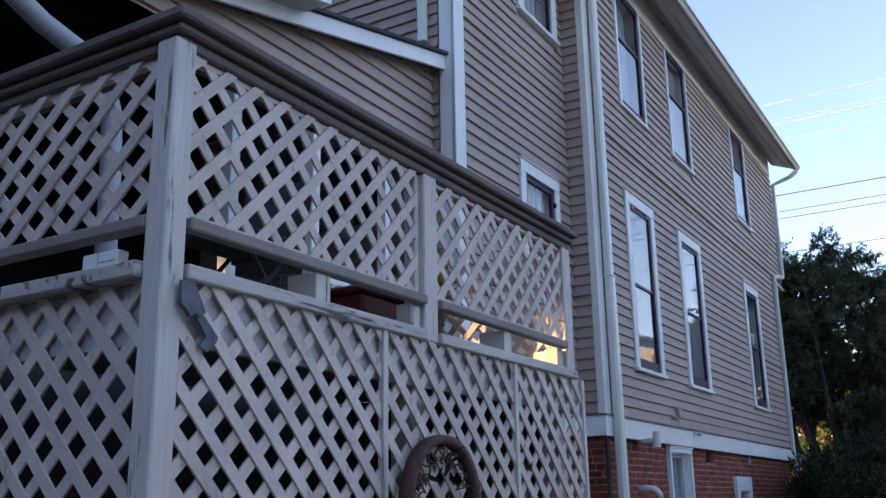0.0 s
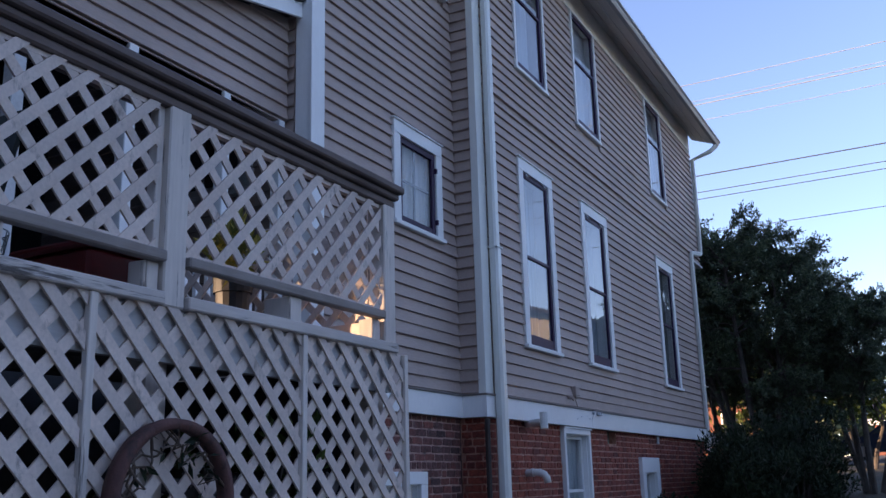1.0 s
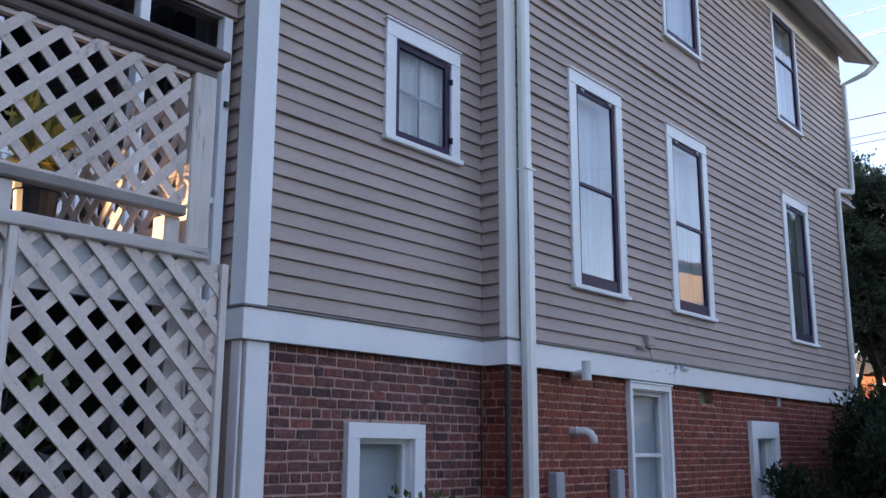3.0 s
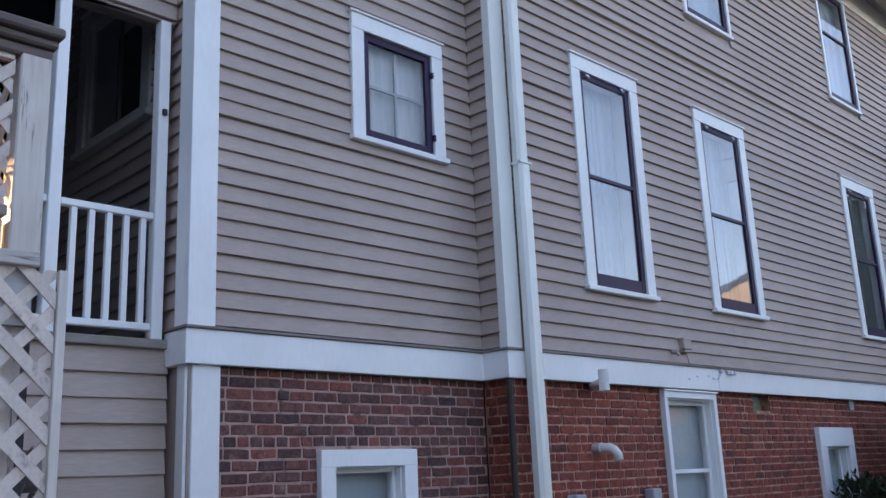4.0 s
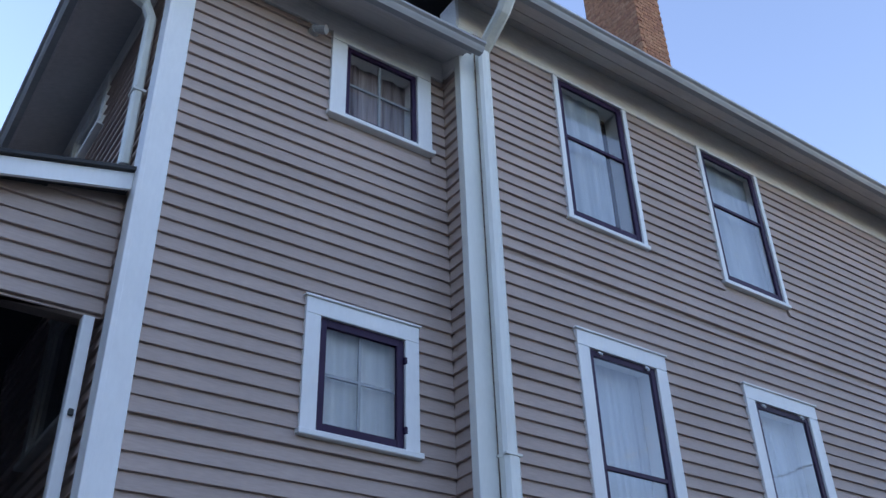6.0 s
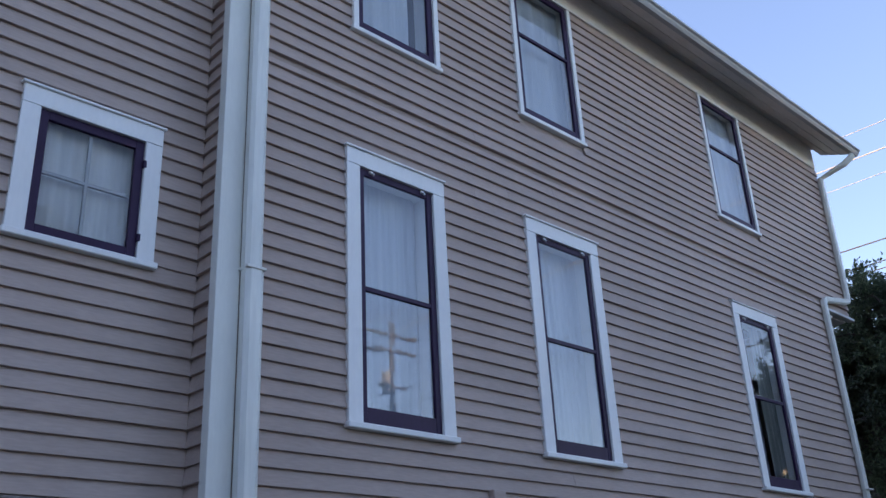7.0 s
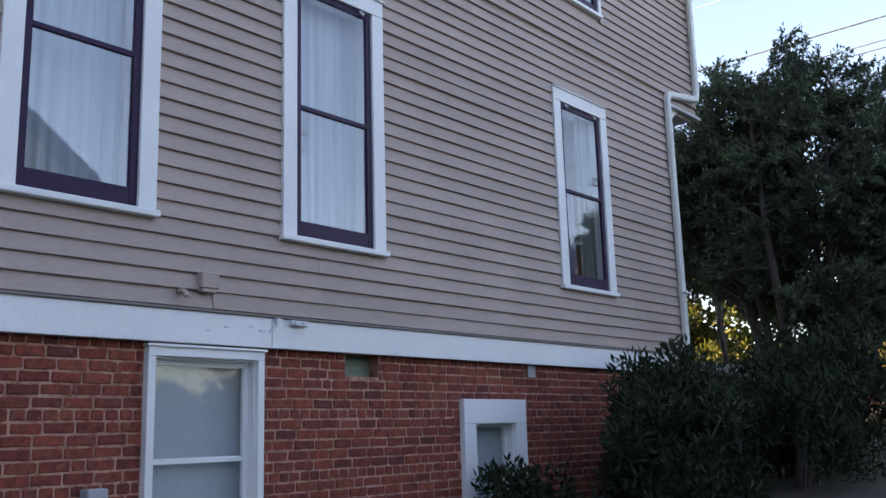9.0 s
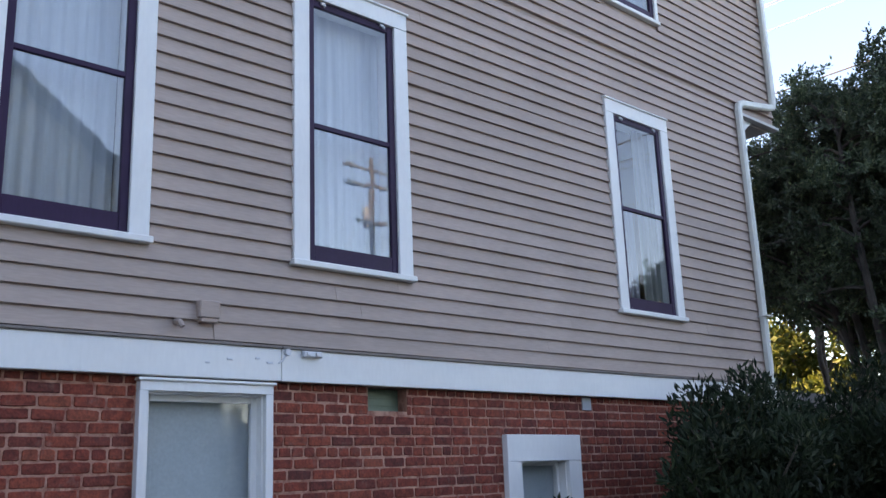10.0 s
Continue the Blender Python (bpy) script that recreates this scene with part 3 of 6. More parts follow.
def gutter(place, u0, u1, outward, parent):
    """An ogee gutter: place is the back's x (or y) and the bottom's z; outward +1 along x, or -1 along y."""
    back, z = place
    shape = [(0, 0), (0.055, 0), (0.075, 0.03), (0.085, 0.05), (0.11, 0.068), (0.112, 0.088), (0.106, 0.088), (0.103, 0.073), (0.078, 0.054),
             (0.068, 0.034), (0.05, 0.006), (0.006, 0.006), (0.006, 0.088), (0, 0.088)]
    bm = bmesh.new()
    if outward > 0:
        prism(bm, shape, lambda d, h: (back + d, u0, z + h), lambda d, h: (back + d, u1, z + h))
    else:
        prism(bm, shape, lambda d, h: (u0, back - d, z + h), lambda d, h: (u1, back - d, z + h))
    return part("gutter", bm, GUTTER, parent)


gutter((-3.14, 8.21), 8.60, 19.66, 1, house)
# roof of the main block, with its far slope
part("roof", sloped_sheet(bmesh.new(), -8.0, 10.78, -3.11, 8.305, 8.58, 19.70, 0.05), SHINGLE, house)
part("roof", sloped_sheet(bmesh.new(), -12.9, 8.30, -8.0, 10.78, 8.58, 19.70, 0.05), SHINGLE, house)
for y in (9.16, 19.02):
    bm = bmesh.new()
    prism(bm, [(-12.0, 8.3), (-3.64, 8.3), (-8.0, 10.76)], lambda x, z: (x, y, z), lambda x, z: (x, y + 0.16, z))
    part("gable", bm, SIDING, house)

# wing eaves
part("soffit", sloped_sheet(bmesh.new(), -3.86, 7.795, -3.425, 7.60, 6.10, 9.125, 0.02), SOFFIT, house)
bm = bmesh.new()
box(bm, -3.425, -3.40, 6.06, 9.125, 7.555, 7.70, 0.003)
part("fascia", bm, SOFFIT, house)
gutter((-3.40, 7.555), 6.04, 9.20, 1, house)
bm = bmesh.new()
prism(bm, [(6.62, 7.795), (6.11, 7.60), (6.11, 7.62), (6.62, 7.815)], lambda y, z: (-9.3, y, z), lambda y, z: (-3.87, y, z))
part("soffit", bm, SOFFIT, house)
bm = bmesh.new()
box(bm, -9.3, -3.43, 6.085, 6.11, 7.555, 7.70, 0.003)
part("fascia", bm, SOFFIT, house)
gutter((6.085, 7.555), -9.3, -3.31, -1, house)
bm = bmesh.new()
hip = [(-9.4, 6.0, 7.68), (-3.36, 6.0, 7.68), (-3.36, 9.15, 7.68), (-9.4, 9.15, 7.68), (-6.5, 9.14, 9.2), (-9.4, 6.62, 7.83), (-3.86, 6.62, 7.83), (-3.86, 9.15, 7.83)]
vs = [bm.verts.new(p) for p in hip]
for f in ((0, 1, 4), (1, 2, 4), (2, 3, 4), (3, 0, 4), (0, 5, 6, 1), (1, 6, 7, 2)):
    bm.faces.new([vs[i] for i in f])
part("roof", bm, SHINGLE, house)

# chimney
bm = bmesh.new()
box(bm, -5.985, -5.015, 13.645, 14.185, 8.9, 13.6)
chimney = part("chimney", bm, MORTAR, house, "tall brick chimney catching orange evening sun")
verts, faces = [], []
crnd = random.Random(11)


def add_brick(verts, faces, x0, x1, y0, y1, z0, z1, c=0.006):
    i = len(verts)
    for dx, dy, dz, in ((0, 0, 0), (1, 0, 0), (1, 1, 0), (0, 1, 0), (0, 0, 1), (1, 0, 1), (1, 1, 1), (0, 1, 1)):
        verts.append((x0 + (x1 - x0) * dx, y0 + (y1 - y0) * dy, z0 + (z1 - z0) * dz))
    for f in ((0, 3, 2, 1), (4, 5, 6, 7), (0, 1, 5, 4), (1, 2, 6, 5), (2, 3, 7, 6), (3, 0, 4, 7)):
        faces.append(tuple(i + k for k in f))


for row in range(64):
    z = 9.0 + row * 0.072
    shift = 0.0 if row % 2 else 0.1
    x = -6.0 - shift
    while x < -5.0:
        a, b = max(x, -6.0), min(x + 0.19, -5.0)
        if b - a > 0.03:
            add_brick(verts, faces, a, b, 13.63 + crnd.uniform(-0.002, 0.002), 13.70, z, z + 0.062)
            add_brick(verts, faces, a, b, 14.13, 14.20, z, z + 0.062)
        x += 0.2
    y = 13.70 - shift * 0.9
    while y < 14.13:
        a, b = max(y, 13.702), min(y + 0.17, 14.128)
        if b - a > 0.03:
            add_brick(verts, faces, -5.07, -5.0 + crnd.uniform(-0.002, 0.002), a, b, z, z + 0.062)
            add_brick(verts, faces, -6.0, -5.93, a, b, z, z + 0.062)
        y += 0.18
tagged(big_mesh("chimney_bricks", verts, faces, CHIMNEYBRICK, chimney), kind="stuff")


# ---- windows ----
def window(face, h, casing, sash, glazing, parent=house, head=None, material=MAROON, bottom=0.12, stile=0.055, sill_out=0.075, cap=True,
           hooks=False, bars=(), meeting=None, label="", depth=0.0, trim=TRIM, sill=True):
    """A window: casing round the opening h, sill, sash frame, panes. meeting: height of the meeting rail; bars: glazing bars across and up."""
    u0, u1, z0, z1 = h
    head = casing if head is None else head
    bm = bmesh.new()
    face_box(bm, face, -0.02, 0.050, u0 + 0.0005 - casing, u1 - 0.0005 + casing, z1, z1 + head, 0.003)
    win = part("window", bm, trim, parent, label)
    for a, c in ((u0 - casing, u0), (u1, u1 + casing)):
        bm = bmesh.new()
        face_box(bm, face, -0.02, 0.048, a, c, z0 - 0.005, z1 - 0.0005, 0.003)
        part("side_casing", bm, trim, win)
    if sill:
        bm = bmesh.new()
        face_box(bm, face, -0.10, sill_out, u0 - casing - 0.018, u1 + casing + 0.018, z0 - 0.05, z0 - 0.006, 0.006)
        part("sill", bm, trim, win)
    if cap:
        bm = bmesh.new()
        face_box(bm, face, 0, 0.066, u0 - casing - 0.015, u1 + casing + 0.015, z1 + head, z1 + head + 0.018, 0.004)
        part("head_cap", bm, trim, win)
    for a, b, c, e in ((u0, u0 + 0.012, z0, z1), (u1 - 0.012, u1, z0, z1), (u0 + 0.012, u1 - 0.012, z1 - 0.012, z1), (u0 + 0.012, u1 - 0.012, z0, z0 + 0.01)):
        bm = bmesh.new()
        face_box(bm, face, -0.2 - depth, 0.010, a, b, c, e)
        part("jamb", bm, trim, win)
    d0, d1 = -0.006 - depth, 0.026 - depth
    zb, zt = z0 + bottom, z1 - stile
    bm = bmesh.new()
    e = 0.0006
    face_box(bm, face, d0, d1, u0 + e, u0 + stile, z0 + e, z1 - e, 0.003)
    face_box(bm, face, d0, d1, u1 - stile, u1 - e, z0 + e, z1 - e, 0.003)
    face_box(bm, face, d0, d1 - 0.002, u0 + stile, u1 - stile, z0 + e, zb, 0.003)
    face_box(bm, face, d0, d1 - 0.002, u0 + stile, u1 - stile, zt, z1 - e, 0.003)
    frame_part = part("sash", bm, material, win)
    zones = [(zb, zt)]
    if meeting:
        bm = bmesh.new()
        face_box(bm, face, d0, d1 - 0.003, u0 + stile, u1 - stile, meeting - 0.018, meeting + 0.018, 0.003)
        part("meeting_rail", bm, material, win)
        zones = [(zb, meeting - 0.018), (meeting + 0.018, zt)]
    for za, zc in zones:
        bm = bmesh.new()
        step = 0.012 if za > zb + 0.1 else 0.004
        p = [face_point(face, step - depth, *q) for q in ((u0 + stile - 0.004, za - 0.004), (u1 - stile + 0.004, za - 0.004), (u1 - stile + 0.004, zc + 0.004), (u0 + stile - 0.004, zc + 0.004))]
        q = [face_point(face, step - 0.004 - depth, *r) for r in ((u0 + stile - 0.004, za - 0.004), (u1 - stile + 0.004, za - 0.004), (u1 - stile + 0.004, zc + 0.004), (u0 + stile - 0.004, zc + 0.004))]
        a, b = [bm.verts.new(v) for v in p], [bm.verts.new(v) for v in q]
        bm.faces.new(a)
        pane = part("pane", bm, glazing, win)
        pane.visible_shadow = False
    for kind, at in bars:
        bm = bmesh.new()
        if kind == "up":
            face_box(bm, face, -0.03, -0.008, at - 0.011, at + 0.011, zb, zt, 0.002)
        else:
            face_box(bm, face, -0.031, -0.009, u0 + stile, u1 - stile, at - 0.011, at + 0.011, 0.002)
        part("glazing_bar", bm, BARGREY, win)
    if hooks:
        for s in (0.16, 0.86):
            u = u0 + (u1 - u0) * s
            bm = bmesh.new()
            face_box(bm, face, 0.022, 0.044, u - 0.020, u + 0.016, z1 - 0.030, z1 - 0.006, 0.005)
            face_box(bm, face, 0.030, 0.050, u + 0.004, u + 0.022, z1 - 0.042, z1 - 0.022, 0.004)
            part("hanger", bm, WHITEPLASTIC, win, "small white storm-window hanger")
    return win


def curtain(face, u0, u1, z0, z1, depth, material, label, folds=9, swell=0.022, seed=0, gather=0.0):
    """A hanging cloth with soft folds; gather draws its middle to the side."""
    rnd = random.Random(seed)
    cols, rows = 90, 14
    phase = [rnd.uniform(0, 6.28) for _ in range(4)]
    verts, faces = [], []
    for j in range(rows + 1):
        v = j / rows
        for i in range(cols + 1):
            u = i / cols
            wave = math.sin(u * folds * 6.283 + phase[0] + 0.6 * math.sin(v * 3 + phase[2])) + 0.22 * math.sin(u * folds * 2.37 * 6.283 + phase[1] + v)
            d = -depth + swell * wave * (0.45 + 0.55 * (1 - v))
            uu = u0 + (u1 - u0) * u
            if gather:
                uu += gather * math.sin(v * math.pi) * (1 - u)
            verts.append(face_point(face, d, uu, z0 + (z1 - z0) * v))
    w = cols + 1
    for j in range(rows):
        for i in range(cols):
            faces.append((j * w + i, j * w + i + 1, (j + 1) * w + i + 1, (j + 1) * w + i))
    ob = big_mesh("curtain", verts, faces, material, smooth=True)
    return tagged(ob, label, "curtain")


for i, h in enumerate(TALL):
    window(MAIN, h, 0.128, 2, GLASS, head=0.135, meeting=4.075, hooks=True, label="tall white-cased window with a dark maroon storm sash")
for i, h in enumerate(UPPER):
    window(MAIN, h, 0.055, 2, GLASS, head=0.03, meeting=7.33, bottom=0.085, stile=0.062, cap=False, sill_out=0.06, label="upper window with a slim white casing and maroon sash")
small_window = window(WING, SMALL[0], 0.118, 1, PLAINGLASS, head=0.125, bottom=0.07, stile=0.06, bars=(("up", 8.345), ("across", 4.40)), label="small four-light window with a maroon frame")
for z in (SMALL[0][2] + 0.17 * (SMALL[0][3] - SMALL[0][2]), SMALL[0][2] + 0.80 * (SMALL[0][3] - SMALL[0][2])):
    bm = bmesh.new()
    face_box(bm, WING, 0.027, 0.054, SMALL[0][1] - 0.010, SMALL[0][1] + 0.012, z - 0.026, z + 0.026, 0.003)
    part("hinge", bm, MAROON, small_window, "dark painted hinge")
window(WING, SMALL[1], 0.145, 1, PLAINGLASS, head=0.09, bottom=0.05, stile=0.045, cap=False, bars=(("up", 8.475), ("across", 7.09)), label="small upper window under the eave")
for h, lab in zip(REAR_HOLES, ("porch window with a pale frame", "rear upper window with a white frame")):
    window(REAR, h, 0.12, 1, GLASS, head=0.12, meeting=None if "porch" in lab else (h[2] + h[3]) / 2, bars=(("up", (h[0] + h[1]) / 2),) if "porch" in lab else (), material=DIMTRIM if "porch" in lab else TRIM, trim=DIMTRIM if "porch" in lab else TRIM, bottom=0.07, stile=0.05, label=lab)
FOUND, WINGFOUND = ("x", -3.640), ("x", -3.895)
window(FOUND, BASEMENT[0], 0.055, 2, PLAINGLASS, head=0.058, meeting=1.50, material=TRIM, bottom=0.07, stile=0.05, depth=0.075,
       label="white double-hung basement window")
window(FOUND, BASEMENT[1], 0.16, 1, PLAINGLASS, head=0.21, material=TRIM, bottom=0.05, stile=0.035, cap=False, depth=0.09, sill=False, label="small basement window boarded with a grey panel")
window(WINGFOUND, WING_BASEMENT, 0.12, 1, PLAINGLASS, head=0.11, material=TRIM, bottom=0.05, stile=0.04, cap=False, depth=0.07, label="small white basement window in the brick base")

for i, h in enumerate(TALL[:2]):
    curtain(MAIN, h[0] - 0.02, h[1] - 0.03, h[2] - 0.05, h[3] + 0.02, 0.15, CURTAIN, "sheer white curtain hanging closed behind a tall window", 8, 0.016, i)
curtain(MAIN, TALL[2][1] - 0.27, TALL[2][1] + 0.03, TALL[2][2], TALL[2][3], 0.12, OLIVECURTAIN, "dim olive-grey curtain drawn to the side of a tall window", 3, 0.03, 5)
curtain(MAIN, TALL[2][0] - 0.02, TALL[2][1] - 0.25, TALL[2][2] - 0.02, 4.16, 0.20, DIMCURTAIN, "dim grey half curtain behind the lower sash of a tall window", 6, 0.022, 6)
for i, h in enumerate(UPPER):
    curtain(MAIN, h[0] - 0.02, h[1] + (0.02 if i else -0.19), h[2] - 0.03, h[3] + 0.075, 0.10, CURTAIN, "sheer white curtain behind an upper window", 4, 0.014, 10 + i)
curtain(WING, SMALL[0][0] - 0.02, SMALL[0][1] + 0.02, SMALL[0][2], SMALL[0][3], 0.07, GREYCURTAIN, "grey-green curtain behind the small window", 6, 0.012, 20)
curtain(WING, SMALL[1][0] - 0.02, SMALL[1][1] + 0.02, SMALL[1][2], SMALL[1][3], 0.14, PINKCURTAIN, "faded pink curtain behind the upper window", 4, 0.02, 21)
for face, h, d in ((FOUND, BASEMENT[0], 0.13), (FOUND, BASEMENT[1], 0.13), (WINGFOUND, WING_BASEMENT, 0.14)):
    bm = bmesh.new()
    face_box(bm, face, -d - 0.01, -d, h[0] + 0.015, h[1] - 0.015, h[2] + 0.015, h[3] - 0.015)
    tagged(part("window_blind", bm, BLIND), "plain pale grey blind behind a basement window", "blind")


# ---- downspouts ----
def spout(points, w, d, parent, seam=None):
    """A downspout of rectangular section through points."""
    bm = bmesh.new()
    points = [Vector(q) for q in points]
    c = 0.22
    section = [(0.5, 0.5 - c), (0.5 - c, 0.5), (c - 0.5, 0.5), (-0.5, 0.5 - c), (-0.5, c - 0.5), (c - 0.5, -0.5), (0.5 - c, -0.5), (0.5, c - 0.5)]
    rings = []
    for i, q in enumerate(points):
        along = (points[min(i + 1, len(points) - 1)] - points[max(i - 1, 0)]).normalized()
        out = (Vector((1, 0, 0)) - along * along.x).normalized()
        across = out.cross(along)
        rings.append([bm.verts.new(q + out * (s * d) + across * (r * w)) for s, r in section])
    for p0, p1 in zip(rings, rings[1:]):
        for k in range(8):
            bm.faces.new((p0[k], p0[(k + 1) % 8], p1[(k + 1) % 8], p1[k]))
    bm.faces.new(list(reversed(rings[0])))
    bm.faces.new(rings[-1])
    bmesh.ops.recalc_face_normals(bm, faces=bm.faces)
    ob = part("downspout", bm, DOWNSPOUT, parent)
    if seam:
        bm = bmesh.new()
        x, y, z = seam
        box(bm, x - d / 2 - 0.005, x + d / 2 + 0.005, y - w / 2 - 0.005, y + w / 2 + 0.005, z - 0.02, z, 0.003)
        part("collar", bm, DOWNSPOUT, ob)
    return ob


spout([(-3.09, 9.345, 8.16), (-3.20, 9.345, 8.02), (-3.525, 9.338, 7.78), (-3.53, 9.338, 3.93)], 0.132, 0.085, house)
spout([(-3.53, 9.346, 3.95), (-3.52, 9.346, 0.05)], 0.138, 0.10, house, (-3.527, 9.346, 3.96))
spout([(-3.085, 19.46, 8.16), (-3.20, 19.37, 8.03), (-3.545, 19.22, 7.86), (-3.556, 19.215, 5.97), (-3.556, 19.19, 5.895), (-3.556, 19.10, 5.865), (-3.556, 18.44, 5.755), (-3.556, 18.375, 5.72), (-3.556, 18.36, 5.64), (-3.556, 18.36, 1.3)],
      0.085, 0.075, house)
bm = bmesh.new()
box(bm, -3.60, -3.48, 18.30, 18.43, 3.20, 3.215)
part("bracket", bm, DOWNSPOUT, house)
spout([(-4.16, 6.03, 7.55), (-4.16, 6.20, 7.42), (-4.16, 6.50, 7.28), (-4.16, 6.56, 7.15), (-4.16, 6.57, 5.72)], 0.075, 0.09, house)
bm = bmesh.new()
box(bm, -4.22, -4.10, 6.52, 6.62, 6.38, 6.40)
part("bracket", bm, DOWNSPOUT, house)
# the upper floor's edge over the front porch, with its bracket
bm = bmesh.new()
box(bm, -3.64, -3.585, 18.445, 19.205, 5.665, 5.72)
part("porch_beam", bm, SIDING, house)
bm = bmesh.new()
box(bm, -3.66, -3.57, 18.445, 19.33, 5.625, 5.663, 0.004)
part("beam_trim", bm, DIMTRIM, house)
bm = bmesh.new()
prism(bm, [(18.45, 5.62), (18.80, 5.62), (18.70, 5.56), (18.58, 5.46), (18.45, 5.40)], lambda y, z: (-3.70, y, z), lambda y, z: (-3.64, y, z))
part("bracket", bm, TRIM, house)
bm = bmesh.new()
box(bm, -11.9, -3.66, 18.45, 19.2, 5.60, 5.72)
part("porch_ceiling", bm, SOFFIT, house)
bm = bmesh.new()
box(bm, -11.9, -3.60, 18.45, 21.0, 2.2, 2.4)
part("porch_floor", bm, BOARD, house)

# ---- small fixtures on the side wall ----
bm = bmesh.new()
face_box(bm, MAIN, 0.01, 0.075, 11.53, 11.67, 2.60, 2.71, 0.008)
face_box(bm, MAIN, 0.01, 0.068, 11.545, 11.655, 2.575, 2.60, 0.004)
hood = part("vent_hood", bm, SIDING)
tagged(hood, "small taupe vent hood on the clapboards", "vent")
bm = bmesh.new()
tube(bm, [(-3.60, 11.40, 2.57), (-3.545, 11.40, 2.56), (-3.53, 11.41, 2.53)], [0.022, 0.02, 0.016], 8)
tagged(part("hose_tap", bm, SIDING), "old tap painted taupe like the boards", "tap")
bm = bmesh.new()
face_box(bm, MAIN, 0.05, 0.085, 12.28, 12.43, 2.40, 2.44, 0.006)
face_box(bm, MAIN, 0.085, 0.095, 12.30, 12.33, 2.41, 2.432, 0.002)
face_box(bm, MAIN, 0.085, 0.095, 12.37, 12.40, 2.41, 2.432, 0.002)
tagged(part("sensor", bm, WHITEPLASTIC), "small white twin-sensor box on the water table", "sensor")
bm = bmesh.new()
tube(bm, [(-3.58, 12.165, 2.425), (-3.54, 12.165, 2.425)], [0.024, 0.022], 12)
tube(bm, [(-3.555, 12.16, 2.41), (-3.556, 12.13, 2.37), (-3.56, 12.10, 2.35)], 0.006, 6)
tagged(part("cable_entry", bm, WHITEPLASTIC), "round white cable entry with a short wire", "cable")
for y, z, s in ((11.75, 2.36, 0.012), (11.95, 2.375, 0.010), (12.04, 2.35, 0.014), (11.60, 2.33, 0.009)):
    bm = bmesh.new()
    face_box(bm, MAIN, 0.05, 0.056, y - s * 1.6, y + s * 1.6, z - s * 0.5, z + s * 0.5, 0.001)
    tagged(part("cable_clip", bm, WHITEPLASTIC), "tiny white clip on the white board", "clip", "cable clips")
# pipes through the brick
bm = bmesh.new()
tube(bm, [(-3.70, 10.24, 2.215), (-3.50, 10.08, 2.215), (-3.36, 9.968, 2.215)], 0.036, 14)
tube(bm, [(-3.335, 9.948, 2.145), (-3.335, 9.948, 2.31)], 0.042, 14)
tagged(part("vent_pipe", bm, PVC, smooth=False), "white plastic vent pipe ending in an upright tee", "pipe")
bm = bmesh.new()
arc = [(-3.70, 10.15, 1.705), (-3.56, 10.165, 1.712), (-3.50, 10.172, 1.710), (-3.455, 10.178, 1.69), (-3.43, 10.183, 1.655), (-3.422, 10.186, 1.605)]
tube(bm, arc, 0.038, 14)
tube(bm, [(-3.585, 10.162, 1.711), (-3.565, 10.165, 1.712)], 0.044, 14)
tagged(part("drain_pipe", bm, PVC, smooth=True), "curved cream plastic pipe coming out of the brick", "pipe")
bm = bmesh.new()
tube(bm, [(-3.575, 9.105, 2.22), (-3.578, 9.105, 1.2), (-3.575, 9.105, 0.05)], 0.026, 8)
tagged(part("conduit", bm, BROWNIRON), "dark brown iron pipe up the corner of the brick", "pipe")
for y0, z1 in ((9.76, 1.36), (10.80, 1.37)):
    bm = bmesh.new()
    face_box(bm, FOUND, 0.0, 0.10, y0, y0 + 0.13, z1 - 0.30, z1, 0.01)
    meter = tagged(part("meter_box", bm, GREYBOX), "small grey utility box on the brick", "utility box", "utility boxes")
    bm = bmesh.new()
    tube(bm, [(-3.59, y0 + 0.065, z1 - 0.30), (-3.59, y0 + 0.065, 0.1)], 0.018, 8)
    part("conduit", bm, GREYBOX, meter)
# small recessed vent
bm = bmesh.new()
face_box(bm, FOUND, -0.12, -0.10, 12.89, 13.235, 2.075, 2.232)
vent = tagged(part("foundation_vent", bm, GREENVENT), "faded green recessed vent in the brick", "vent")
for s in (0.04, 0.09, 0.125):
    bm = bmesh.new()
    face_box(bm, FOUND, -0.10, -0.088, 12.90, 13.22, 2.075 + s, 2.075 + s + 0.008)
    part("slat", bm, GREENVENT, vent)
bm = bmesh.new()
face_box(bm, FOUND, 0.0, 0.012, 15.21, 15.33, 2.12, 2.235, 0.004)
tagged(part("patch_plate", bm, GREYBOX), "small grey cement patch at the top of the brick", "patch")
# camera-like fixture beside the upper wing window
bm = bmesh.new()
tube(bm, [(-3.87, 7.80, 7.46), (-3.80, 7.80, 7.45)], [0.05, 0.045], 12)
tube(bm, [(-3.82, 7.80, 7.45), (-3.74, 7.86, 7.42)], [0.035, 0.04], 12)
tagged(part("flood_lamp", bm, GREYBOX), "small unlit grey flood lamp under the eave", "lamp")


# ---- the porch behind the deck ----
def roof_under(y):
    return 5.455 + (y - 6.64) * 0.242


